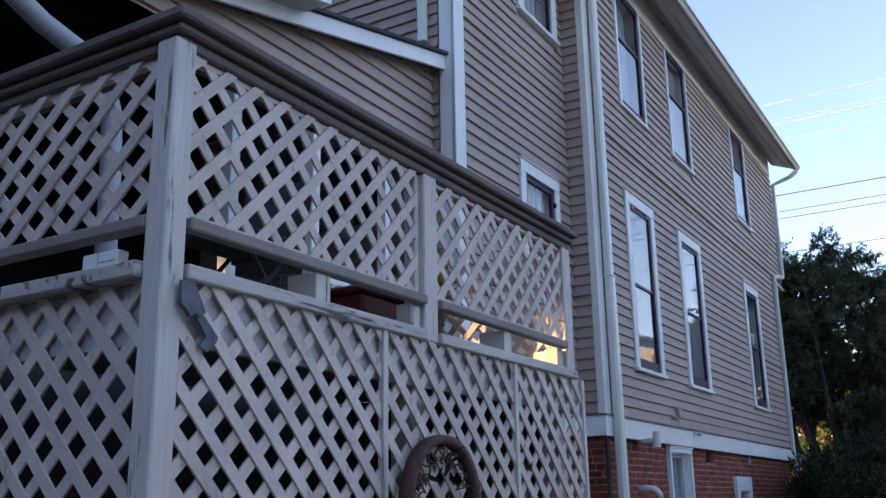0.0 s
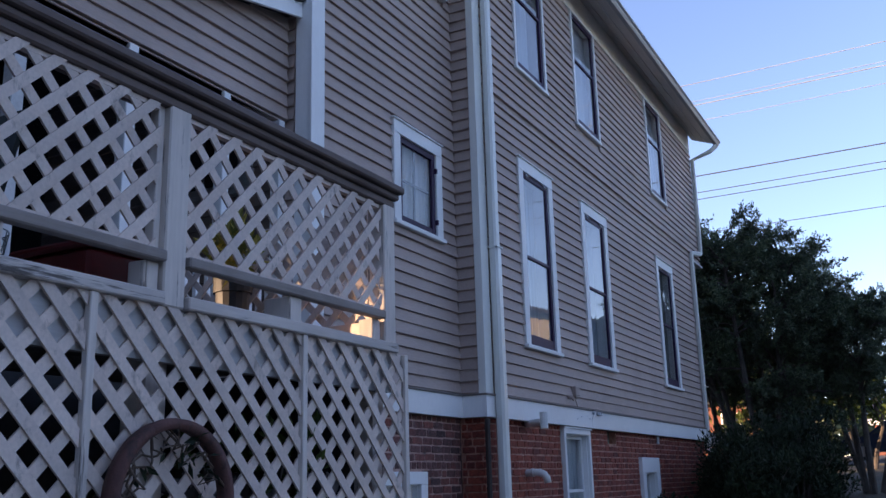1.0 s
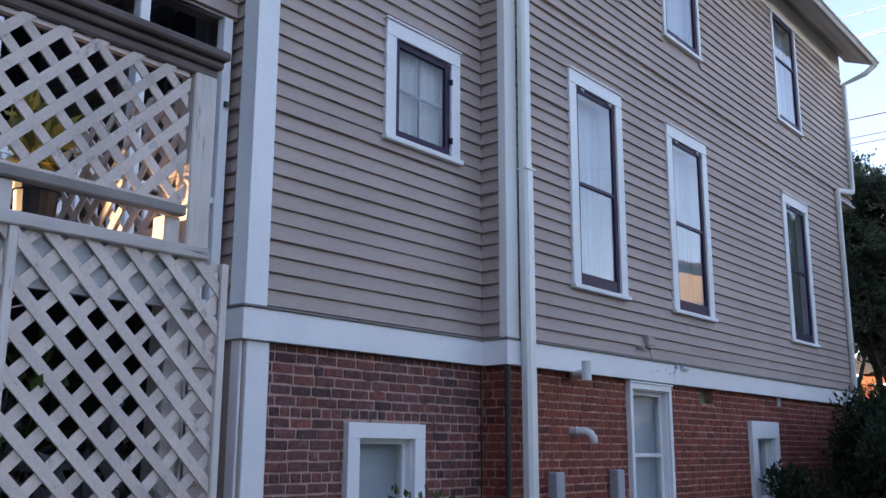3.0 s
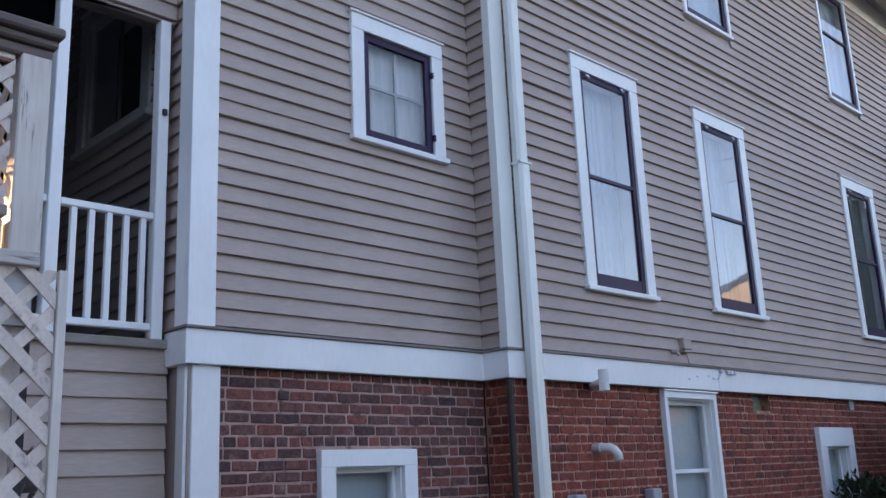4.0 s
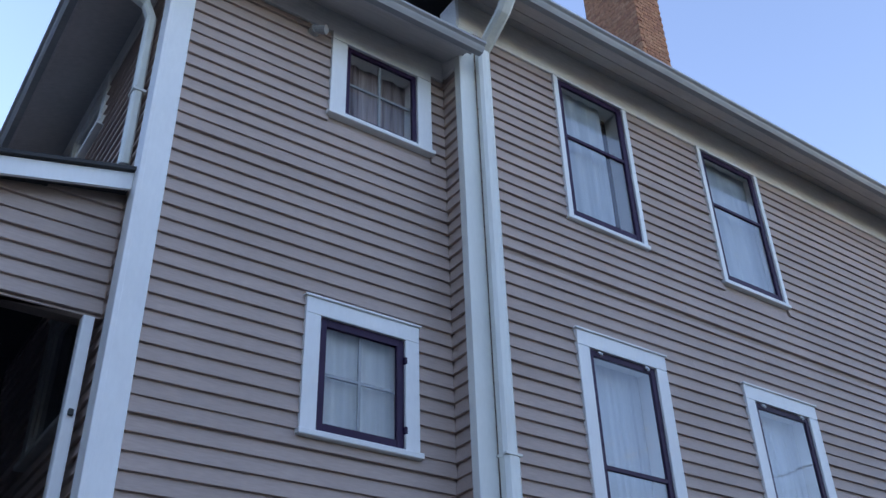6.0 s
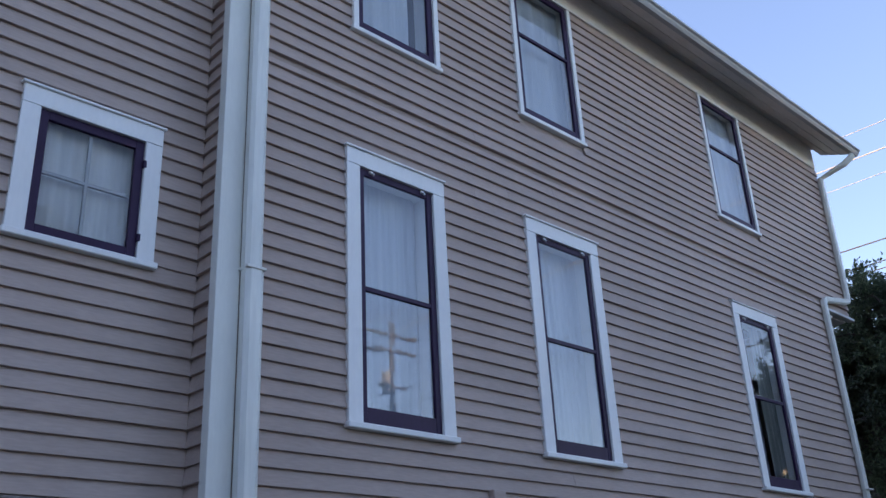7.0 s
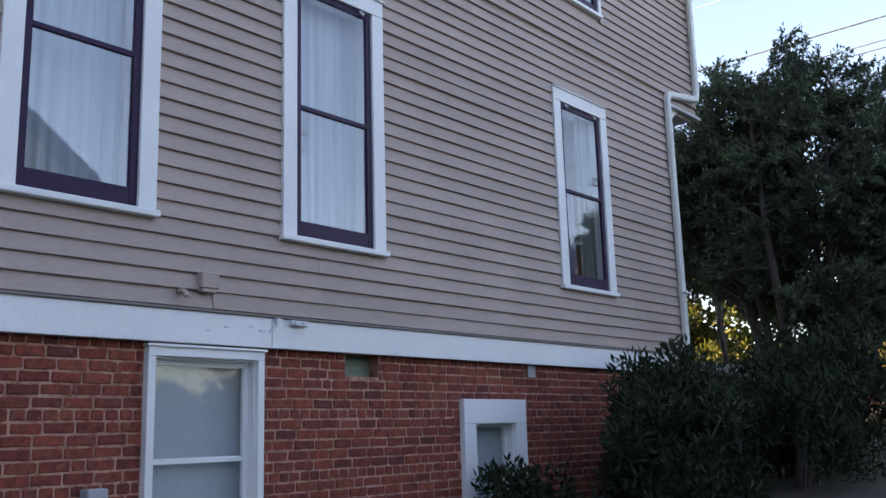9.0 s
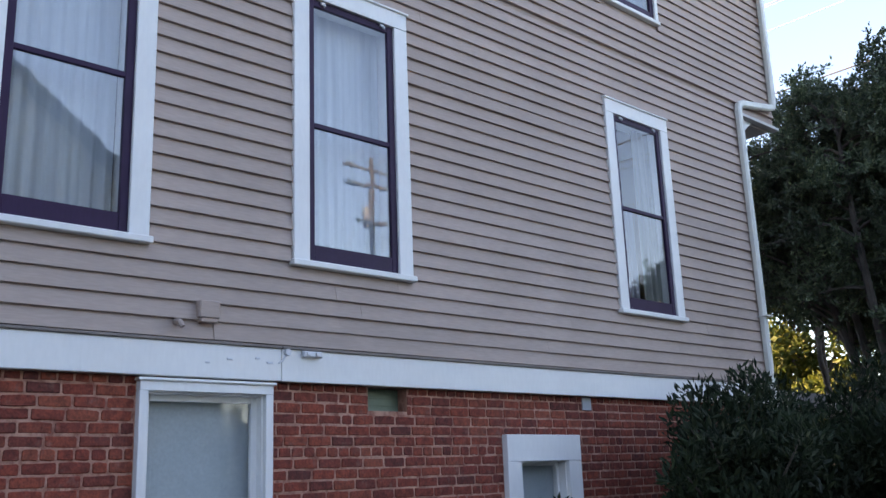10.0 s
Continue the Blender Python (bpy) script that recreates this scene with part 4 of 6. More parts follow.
porch = base("porch", (-5.5, 4.5, 0), "porch with white posts, a low shed roof and added dimming mesh", "porch")
COARSE = 0.145
bm = bmesh.new()
prism(bm, [(1.2, 4.506), (6.63, 4.506), (6.63, roof_under(6.63)), (1.2, roof_under(1.2))], lambda y, z: (-4.24, y, z), lambda y, z: (-4.10, y, z))
header = part("header_wall", bm, SIDING, porch)
clapboards(header, PORCH, 1.2, 6.60, 4.52, 5.6, top=roof_under, seed=8, first=4.515)
bm = bmesh.new()
face_box(bm, PORCH, -0.15, 0.012, 1.2, 6.60, 4.490, 4.505, 0.003)
part("header_trim", bm, SIDING, porch)
under = part("lower_wall", pierced(PORCH, 0.15, 5.16, 6.60, 0, 2.34, []), SIDING, porch)
# dark sheets added under the deck, with its shade in their colour
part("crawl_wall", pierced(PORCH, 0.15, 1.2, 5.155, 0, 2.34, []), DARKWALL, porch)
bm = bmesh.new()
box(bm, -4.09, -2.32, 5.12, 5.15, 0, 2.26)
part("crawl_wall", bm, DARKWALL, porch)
CLAPBOARD_SAVED, PITCH_SAVED = CLAPBOARD, PITCH
CLAPBOARD, PITCH = board_mesh("clapboard", COARSE, SIDING), COARSE
clapboards(under, PORCH, 5.2, 6.61, 0.05, 2.34, seed=9, first=2.34 - 16 * COARSE)
CLAPBOARD, PITCH = CLAPBOARD_SAVED, PITCH_SAVED
bm = bmesh.new()
box(bm, -9.0, -4.055, 1.2, 6.60, 2.345, 2.40, 0.006)
part("floor", bm, MIDRAIL, porch)
bm = bmesh.new()
prism(bm, [(0.9, roof_under(0.9)), (6.64, roof_under(6.64)), (6.64, roof_under(6.64) + 0.085), (0.9, roof_under(0.9) + 0.085)],
      lambda y, z: (-9.2, y, z), lambda y, z: (-3.965, y, z))
part("roof_deck", bm, SHINGLE, porch)
bm = bmesh.new()
prism(bm, [(0.9, roof_under(0.9) - 0.05), (6.60, roof_under(6.60) - 0.05), (6.60, roof_under(6.60) + 0.082), (0.9, roof_under(0.9) + 0.082)],
      lambda y, z: (-3.962, y, z), lambda y, z: (-3.935, y, z))
part("rake_fascia", bm, TRIM, porch)
bm = bmesh.new()
prism(bm, [(0.85, roof_under(0.85) + 0.088), (6.61, roof_under(6.61) + 0.088), (6.61, roof_under(6.61) + 0.115), (0.85, roof_under(0.85) + 0.115)],
      lambda y, z: (-9.25, y, z), lambda y, z: (-3.90, y, z))
part("roof_cover", bm, SHINGLE, porch)
# a deeper eave over the older part of the porch roof
bm = bmesh.new()
prism(bm, [(0.9, roof_under(0.9) + 0.06), (4.62, roof_under(4.62) + 0.06), (4.62, roof_under(4.62) + 0.20), (0.9, roof_under(0.9) + 0.20)],
      lambda y, z: (-3.93, y, z), lambda y, z: (-3.72, y, z))
part("eave", bm, SOFFIT, porch)
bm = bmesh.new()
prism(bm, [(0.9, roof_under(0.9) + 0.05), (4.625, roof_under(4.625) + 0.05), (4.625, roof_under(4.625) + 0.21), (0.9, roof_under(0.9) + 0.21)],
      lambda y, z: (-3.718, y, z), lambda y, z: (-3.695, y, z))
part("eave_fascia", bm, TRIM, porch)
# ceiling and back walls carry the porch's shade in their near-black colour
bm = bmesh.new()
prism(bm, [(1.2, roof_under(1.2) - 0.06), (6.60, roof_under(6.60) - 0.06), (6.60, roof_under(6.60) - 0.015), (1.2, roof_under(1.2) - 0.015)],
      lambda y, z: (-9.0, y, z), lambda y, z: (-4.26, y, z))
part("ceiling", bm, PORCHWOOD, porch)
# the opening is added to let a sunbeam through to the deck's end
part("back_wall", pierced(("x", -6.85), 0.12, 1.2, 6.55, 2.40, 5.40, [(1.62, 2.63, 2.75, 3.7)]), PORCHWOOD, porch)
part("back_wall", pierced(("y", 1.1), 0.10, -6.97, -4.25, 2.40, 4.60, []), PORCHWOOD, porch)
for y in (2.27, 4.135, 4.965, 5.88, 6.53):
    bm = bmesh.new()
    half = 0.042 if y < 5.5 else 0.036
    box(bm, -4.155, -4.07, y - half, y + half, 2.40, 4.489, 0.005)
    # posts behind the lattice get the dimmed trim in place of shade
    part("post", bm, TRIM if y > 4.5 else DIMTRIM, porch)
for z in (3.165, 2.475):
    for y0, y1 in ((5.918, 6.492), (5.009, 5.842)):
        bm = bmesh.new()
        box(bm, -4.135, -4.085, y0, y1, z - 0.022, z + 0.022, 0.006)
        part("handrail" if z > 3 else "bottom_rail", bm, TRIM, porch)
for y in [6.005 + i * 0.107 for i in range(5)] + [5.10 + i * 0.112 for i in range(7)]:
    bm = bmesh.new()
    box(bm, -4.128, -4.092, y - 0.018, y + 0.018, 2.497, 3.143, 0.003)
    part("baluster", bm, TRIM, porch)
# added mesh sheets that darken the porch interior
for y0, y1 in ((4.177, 4.923), (5.009, 5.842), (5.918, 6.492)):
    bm = bmesh.new()
    bm.faces.new([bm.verts.new(q) for q in ((-4.148, y0, 2.40), (-4.148, y1, 2.40), (-4.148, y1, 4.489), (-4.148, y0, 4.489))])
    part("insect_screen", bm, SCREEN, porch, "fine dark mesh added to dim the porch")
bm = bmesh.new()
box(bm, -4.069, -4.045, 6.515, 6.545, 3.83, 3.87, 0.004)
part("latch", bm, BLACKIRON, porch)

# ---- the deck with its lattice screens ----
deck = base("deck", (-3.1, 3.5, 0), "raised deck screened with weathered white wooden lattice", "deck")
SIDE, END = ("x", -2.215), ("y", 1.945)          # outer faces of the front screen and of the return
SLAT = 0.040


def clip(poly, axis, limit, keep_less):
    out = []
    for i in range(len(poly)):
        p, q = poly[i], poly[(i + 1) % len(poly)]
        inp = p[axis] <= limit if keep_less else p[axis] >= limit
        inq = q[axis] <= limit if keep_less else q[axis] >= limit
        if inp:
            out.append(p)
        if inp != inq:
            s = (limit - p[axis]) / (q[axis] - p[axis])
            out.append((p[0] + (q[0] - p[0]) * s, p[1] + (q[1] - p[1]) * s))
    return out


def lattice(face, u0, u1, z0, z1, front, parent, phase_front, phase_back, slope, step, d=0.0, seed=1, wide=SLAT):
    """Two crossing layers of slats in a panel. front: +1 where the outer slats rise along u."""
    rnd = random.Random(seed)
    half = wide / 2 * math.sqrt(1 + slope ** 2)
    reach = (z1 - z0) / slope
    for layer, sign, phase in ((0, front, phase_front), (1, -front, phase_back)):
        k = -math.ceil((reach + 0.3) / step) - 2
        while True:
            c = u0 + phase + k * step + rnd.uniform(-0.004, 0.004)       # where the centre line meets the top
            k += 1
            if c > u1 + reach + 0.3:
                break
            tilt = slope * rnd.uniform(0.988, 1.012)
            line = lambda u: z1 - (u - c) * tilt * (1 if sign < 0 else -1)
            a, b = u0 - 0.4, u1 + 0.4
            poly = [(a, line(a) - half), (b, line(b) - half), (b, line(b) + half), (a, line(a) + half)]
            for axis, limit, less in ((0, u0, False), (0, u1, True), (1, z0, False), (1, z1, True)):
                poly = clip(poly, axis, limit, less) if len(poly) > 2 else []
            if len(poly) < 3:
                continue
            area = abs(sum(p[0] * q[1] - q[0] * p[1] for p, q in zip(poly, poly[1:] + poly[:1]))) / 2
            if area < 0.0006:
                continue
            near = d + (0.0125 if layer == 0 else 0.001) + rnd.uniform(0, 0.0015)
            bm = bmesh.new()
            prism(bm, poly, lambda u, z: face_point(face, near, u, z), lambda u, z: face_point(face, near + 0.0095, u, z))
            part("slat", bm, LATTICE, parent)


# posts
for x0, x1, y0, y1, z0, z1, name in ((-2.283, -2.19, 1.902, 1.995, 0.0, 3.115, "corner_post"), (-2.31, -2.195, 3.44, 3.555, 2.299, 3.115, "post"),
                                     (-2.30, -2.195, 5.01, 5.12, 2.299, 3.115, "post"), (-2.385, -2.268, 3.44, 3.555, 0.0, 2.258, "lower_post"), (-2.385, -2.268, 4.995, 5.105, 0.0, 2.258, "lower_post"), (-4.06, -3.95, 1.88, 1.99, 0.0, 3.115, "post")):
    bm = bmesh.new()
    box(bm, x0, x1, y0, y1, z0, z1, 0.006)
    part(name, bm, POST, deck)
bm = bmesh.new()
box(bm, -2.27, -2.225, 3.405, 3.438, 2.50, 3.10, 0.003)
part("side_stop", bm, POST, deck)
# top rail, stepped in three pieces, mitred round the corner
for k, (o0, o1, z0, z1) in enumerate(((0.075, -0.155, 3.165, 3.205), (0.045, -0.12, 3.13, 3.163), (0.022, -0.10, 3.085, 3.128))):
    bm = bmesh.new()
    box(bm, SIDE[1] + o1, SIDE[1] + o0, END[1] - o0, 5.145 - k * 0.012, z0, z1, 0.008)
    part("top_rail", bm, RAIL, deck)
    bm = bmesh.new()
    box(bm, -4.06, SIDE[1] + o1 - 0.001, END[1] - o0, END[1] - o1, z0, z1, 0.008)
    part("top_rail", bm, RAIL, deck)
for y0, y1 in ((2.0, 3.438), (3.557, 4.993)):
    bm = bmesh.new()
    box(bm, -2.230, -2.175, y0, y1, 2.462, 2.505, 0.006)
    rail = part("mid_rail", bm, MIDRAIL, deck)
bm = bmesh.new()
box(bm, -3.945, -2.285, 1.895, 1.958, 2.462, 2.505, 0.006)
part("mid_rail", bm, MIDRAIL, deck)
for y0, y1 in ((2.0, 3.436), (3.559, 5.115)):
    bm = bmesh.new()
    box(bm, -2.25, -2.175, y0, y1, 2.298, 2.348, 0.005)
    part("lower_cap", bm, CAPBOARD, deck)
bm = bmesh.new()
box(bm, -3.945, -2.286, 1.875, 1.97, 2.300, 2.352, 0.005)
part("lower_cap", bm, CAPBOARD, deck, "cap board with flaking paint")
for y in (2.715, 4.255):
    bm = bmesh.new()
    box(bm, -2.345, -2.20, y - 0.045, y + 0.045, 2.35, 2.46, 0.004)
    part("block", bm, POST, deck)
for y in (3.395, 4.955):
    bm = bmesh.new()
    box(bm, -2.30, -2.215, y - 0.035, y + 0.037, 2.35, 2.46, 0.004)
    part("block", bm, POST, deck)
# rim boards behind the top of the lower lattice, and the floor
bm = bmesh.new()
box(bm, -2.262, -2.224, 2.0, 5.11, 2.095, 2.2975)
part("rim_board", bm, RIMBOARD, deck)
bm = bmesh.new()
box(bm, -3.94, -2.315, 1.958, 1.99, 2.095, 2.295)
part("rim_board", bm, RIMBOARD, deck)
x = -2.32
while x > -4.0:
    bm = bmesh.new()
    box(bm, x - 0.135, x, 2.0, 5.10, 2.262, 2.29, 0.004)
    part("floor_board", bm, BOARD, deck)
    x -= 0.14

panels = [
    (SIDE, 2.0, 3.40, 2.506, 3.085, 1, 0.030, 0.065, 1.007, 0.1485, "upper"), (SIDE, 3.557, 4.993, 2.506, 3.085, 1, 0.139, 0.110, 1.01, 0.150, "upper"),
    (END, -3.95, -2.285, 2.506, 3.085, 1, 0.022, 0.060, 0.87, 0.168, "upper"),
    (SIDE, 1.996, 3.10, 0.03, 2.298, -1, 0.154, 0.140, 1.02, 0.155, "lower"), (SIDE, 3.14, 4.295, 0.03, 2.298, -1, 0.050, 0.020, 1.01, 0.155, "lower"),
    (SIDE, 4.335, 5.185, 0.03, 2.298, -1, 0.117, 0.070, 1.01, 0.155, "lower"), (END, -3.95, -2.285, 0.03, 2.298, -1, 0.160, 0.008, 1.02, 0.163, "lower"),
    (("y", 5.06), -3.98, -2.33, 2.47, 3.085, 1, 0.05, 0.02, 1.0, 0.150, "end")]
for i, (face, u0, u1, z0, z1, front, pf, pb, slope, step, kind) in enumerate(panels):
    bm = bmesh.new()
    if kind == "upper":
        face_box(bm, face, -0.03, 0.0, u0, u1, z1 - 0.02, z1 - 0.001)
        face_box(bm, face, -0.03, 0.0, u0, u1, z0 + 0.001, z0 + 0.02)
    elif kind == "lower":
        face_box(bm, face, 0.0, 0.030, u1 + 0.002, u1 + 0.036, z0, z1 - 0.001, 0.003)
    else:
        face_box(bm, face, -0.03, 0.02, u0 - 0.04, u0, 2.291, z1, 0.003)
        face_box(bm, face, -0.03, 0.02, u0 + 0.001, u1, 2.375, z0 - 0.001, 0.003)
    panel = part("lattice_panel", bm, LATTICE if kind != "lower" else POST, deck)
    lattice(face, u0, u1, z0, z1, front, panel, pf, pb, slope, step, -0.004 if kind == "lower" else -0.012, 30 + i, 0.044 if kind == "lower" else SLAT)

# a torn grey sheet and an offcut hanging by the corner post
scrap = base("loose_board", (-2.175, 2.03, 2.08), "torn grey sheet and offcut hanging on the lattice", "board")
bm = bmesh.new()
prism(bm, [(1.957, 2.284), (2.008, 2.293), (2.032, 2.25), (2.060, 2.195), (2.036, 2.176), (2.018, 2.186), (1.998, 2.172), (1.972, 2.198), (1.957, 2.208)],
      lambda y, z: (-2.170, y, z), lambda y, z: (-2.160 + 0.08 * (2.297 - z), y, z))
part("torn_sheet", bm, SCRAP, scrap)
bm = bmesh.new()
prism(bm, [(2.035, 2.19), (2.062, 2.20), (2.140, 2.130), (2.136, 2.112), (2.094, 2.074), (2.060, 2.092), (2.088, 2.125)],
      lambda y, z: (-2.183, y, z), lambda y, z: (-2.174, y, z))
part("offcut", bm, SCRAP, scrap)


# ---- things on and by the deck ----
def leaf_cloud(rng, centres, radii, count, length, width, outward=0.5, up=0.0):
    """Many small folded leaves round centres: verts, faces. Each leaf is a diamond of two triangles."""
    share = np.asarray(radii, float) ** 2
    k = rng.choice(len(centres), count, p=share / share.sum())
    c, r = np.asarray(centres, float)[k], np.asarray(radii, float)[k]
    v = rng.normal(size=(count, 3))
    v /= np.linalg.norm(v, axis=1)[:, None]
    place = c + v * (r * (0.35 + 0.65 * rng.random(count) ** 0.6))[:, None]
    along = v * outward + rng.normal(size=(count, 3)) * 0.6
    along[:, 2] += up
    along /= np.linalg.norm(along, axis=1)[:, None]
    side = np.cross(along, rng.normal(size=(count, 3)))
    side /= np.linalg.norm(side, axis=1)[:, None]
    lift = np.cross(along, side)
    s = (0.6 + 0.8 * rng.random(count))[:, None]
    L, W = length * s, width * s
    a = place
    b = place + along * L * 0.5 + side * W * 0.5 + lift * W * 0.18
    d = place + along * L * 0.5 - side * W * 0.5 + lift * W * 0.18
    e = place + along * L
    verts = np.stack([a, b, e, d], 1).reshape(-1, 3)
    i = np.arange(count) * 4
    faces = np.concatenate([np.stack([i, i + 1, i + 2], 1), np.stack([i, i + 2, i + 3], 1)]).tolist()
    return verts, faces


def potted_plant(x, y, z, pot_r, pot_h, spread, height, seed, leaf=LIGHTLEAF, label="leafy potted plant in a dark pot on the deck", size=(0.11, 0.035)):
    pot = base("potted_plant", (x, y, z), label, "plant", "plants on the deck")
    bm = bmesh.new()
    tube(bm, [(x, y, z), (x, y, z + pot_h * 0.8), (x, y, z + pot_h * 0.801), (x, y, z + pot_h)], [pot_r * 0.72, pot_r * 0.95, pot_r * 1.06, pot_r * 1.06], 16)
    part("pot", bm, DARKPOT, pot)
    rng = np.random.default_rng(seed)
    for i in range(7):
        bm = bmesh.new()
        a = rng.random() * 6.28
        q = rng.random() * spread * 0.7
        tube(bm, [(x, y, z + pot_h), (x + math.cos(a) * q * 0.5, y + math.sin(a) * q * 0.5, z + pot_h + height * 0.5), (x + math.cos(a) * q, y + math.sin(a) * q, z + pot_h + height * 0.9)], [0.008, 0.006, 0.003], 5)
        part("stem", bm, BARK, pot)
    centres = rng.normal(size=(12, 3)) * (spread * 0.45, spread * 0.45, height * 0.25) + (x, y, z + pot_h + height * 0.55)
    v, f = leaf_cloud(rng, centres, np.full(12, spread * 0.4), 260, size[0], size[1], 0.8, 0.4)
    v[:, 0] = np.clip(v[:, 0], -9, -2.36)
    part_ob = big_mesh("foliage", v, f, leaf, pot)
    return pot


# plant added to give a yellow sunlit patch at the deck's end
potted_plant(-3.02, 4.78, 2.29, 0.10, 0.46, 0.15, 0.24, 2, YELLOWLEAF, "added plant with sun-yellow leaves in a tall dark pot on the deck")

# dark red storage bin
bin_ob = base("storage_bin", (-2.65, 3.53, 2.29), "dark red plastic storage bin standing on the deck", "bin")
bm = bmesh.new()
box(bm, -2.86, -2.44, 3.30, 3.76, 2.29, 2.53, 0.015)
part("tub", bm, REDPLASTIC, bin_ob)
bm = bmesh.new()
box(bm, -2.88, -2.42, 3.28, 3.78, 2.531, 2.565, 0.012)
part("lid", bm, REDPLASTIC, bin_ob)

# folding chair
chair = base("folding_chair", (-2.75, 2.75, 2.29), "grey-green canvas folding chair on the deck, coloured dark for shade", "chair")
bm = bmesh.new()
box(bm, -2.95, -2.55, 2.60, 2.98, 2.68, 2.71, 0.01)
part("seat", bm, SHADEDCANVAS, chair)
bm = bmesh.new()
prism(bm, [(2.98, 2.66), (3.06, 3.02), (3.08, 3.02), (3.0, 2.66)], lambda y, z: (-2.95, y, z), lambda y, z: (-2.55, y, z))
part("backrest", bm, SHADEDCANVAS, chair)
for x in (-2.94, -2.56):
    for y0, y1 in ((2.60, 2.98), (2.98, 2.60)):
        bm = bmesh.new()
        tube(bm, [(x, y0, 2.29), (x, y1, 2.70)], 0.011, 8)
        part("leg", bm, BLACKIRON, chair)
# wire basket
basket = base("wire_basket", (-2.5, 2.86, 2.29), "round green wire-mesh basket on the deck", "basket")
for k in range(7):
    z = 2.30 + k * 0.033
    bm = bmesh.new()
    r = 0.085 + 0.005 * k
    tube(bm, [(-2.5 + math.cos(a) * r, 2.86 + math.sin(a) * r, z) for a in np.linspace(0, 6.283, 24, endpoint=False)], 0.0022, 5, True)
    part("ring", bm, GREENGREY, basket)
for a in np.linspace(0, 6.283, 18, endpoint=False):
    bm = bmesh.new()
    tube(bm, [(-2.5 + math.cos(a) * 0.085, 2.86 + math.sin(a) * 0.085, 2.292), (-2.5 + math.cos(a + 0.25) * 0.115, 2.86 + math.sin(a + 0.25) * 0.115, 2.50)], 0.0022, 5)
    part("wire", bm, GREENGREY, basket)
# white carton by the return screen
carton = base("carton", (-2.49, 1.94, 2.353), "small flat white carton standing on the cap board", "box")
bm = bmesh.new()
box(bm, -2.590, -2.42, 1.915, 1.965, 2.353, 2.415, 0.004)
part("box", bm, TRIM, carton)
bm = bmesh.new()
box(bm, -2.50, -2.425, 1.9132, 1.9148, 2.377, 2.381)
box(bm, -2.512, -2.508, 1.9132, 1.9148, 2.355, 2.413)
part("band", bm, GREYBOX, carton, "thin grey printed lines")
# pale flexible hose hanging from the porch eave to the deck
bm = bmesh.new()
hang = [(-4.06, 1.30, 4.45), (-3.8, 1.50, 4.25), (-3.6, 1.72, 4.04), (-3.5, 1.95, 3.88), (-3.5, 2.158, 3.781), (-3.5, 2.282, 3.727), (-3.5, 2.421, 3.69), (-3.5, 2.52, 3.67),
        (-3.5, 2.64, 3.58), (-3.5, 2.70, 3.42), (-3.5, 2.72, 3.10), (-3.5, 2.73, 2.70), (-3.5, 2.73, 2.29)]
tube(bm, hang, 0.05, 12)
tagged(part("flexible_hose", bm, GREYBOX, smooth=True), "thick grey flexible hose hanging in the porch", "hose")

# old wheel hung on the lattice
wheel = base("wagon_wheel", (-2.15, 3.46, 1.28), "rusty iron wheel hoop with dry vine hung on the lattice", "wheel")
ring = []
bm = bmesh.new()
prof = [(0.295, -0.030), (0.300, 0.0), (0.295, 0.030), (0.262, 0.026), (0.258, 0.0), (0.262, -0.026)]
N = 56
rows = []
for i in range(N):
    a = 2 * math.pi * i / N
    rows.append([bm.verts.new((-2.135 + d, 3.468 + math.cos(a) * r, 1.585 + math.sin(a) * r)) for r, d in prof])
for i in range(N):
    p, q = rows[i], rows[(i + 1) % N]
    for k in range(6):
        bm.faces.new((p[k], p[(k + 1) % 6], q[(k + 1) % 6], q[k]))
bmesh.ops.recalc_face_normals(bm, faces=bm.faces)
part("tyre", bm, RUST, wheel, "rust-brown iron tyre", smooth=True)
bm = bmesh.new()
tube(bm, [(-2.19, 3.468, 1.86), (-2.135, 3.468, 1.84), (-2.12, 3.468, 1.845)], 0.008, 6)
part("hook", bm, BLACKIRON, wheel)
rng = np.random.default_rng(5)
bm = bmesh.new()
for i in range(9):
    a0 = rng.uniform(0.2, 2.9)
    pts = []
    for s in np.linspace(0, 1, 7):
        a = a0 + s * rng.uniform(0.5, 1.1)
        r = 0.27 - 0.14 * math.sin(s * 3.1) * rng.uniform(0.2, 1.0)
        pts.append((-2.15 + rng.uniform(-0.015, 0.03), 3.468 + math.cos(a) * r, 1.585 + math.sin(a) * r))
    tube(bm, pts, 0.0045, 5)
part("vine", bm, OLDWOOD, wheel)
cs = [(-2.14, 3.468 + math.cos(a) * 0.2, 1.585 + math.sin(a) * 0.2) for a in np.linspace(0.3, 2.6, 9)]
v, f = leaf_cloud(rng, cs, np.full(9, 0.05), 38, 0.055, 0.022, 0.4, -0.5)
v[:, 0] = np.clip(v[:, 0], -2.185, -2.08)
big_mesh("dry_leaves", v, f, BUSHLEAF, wheel)


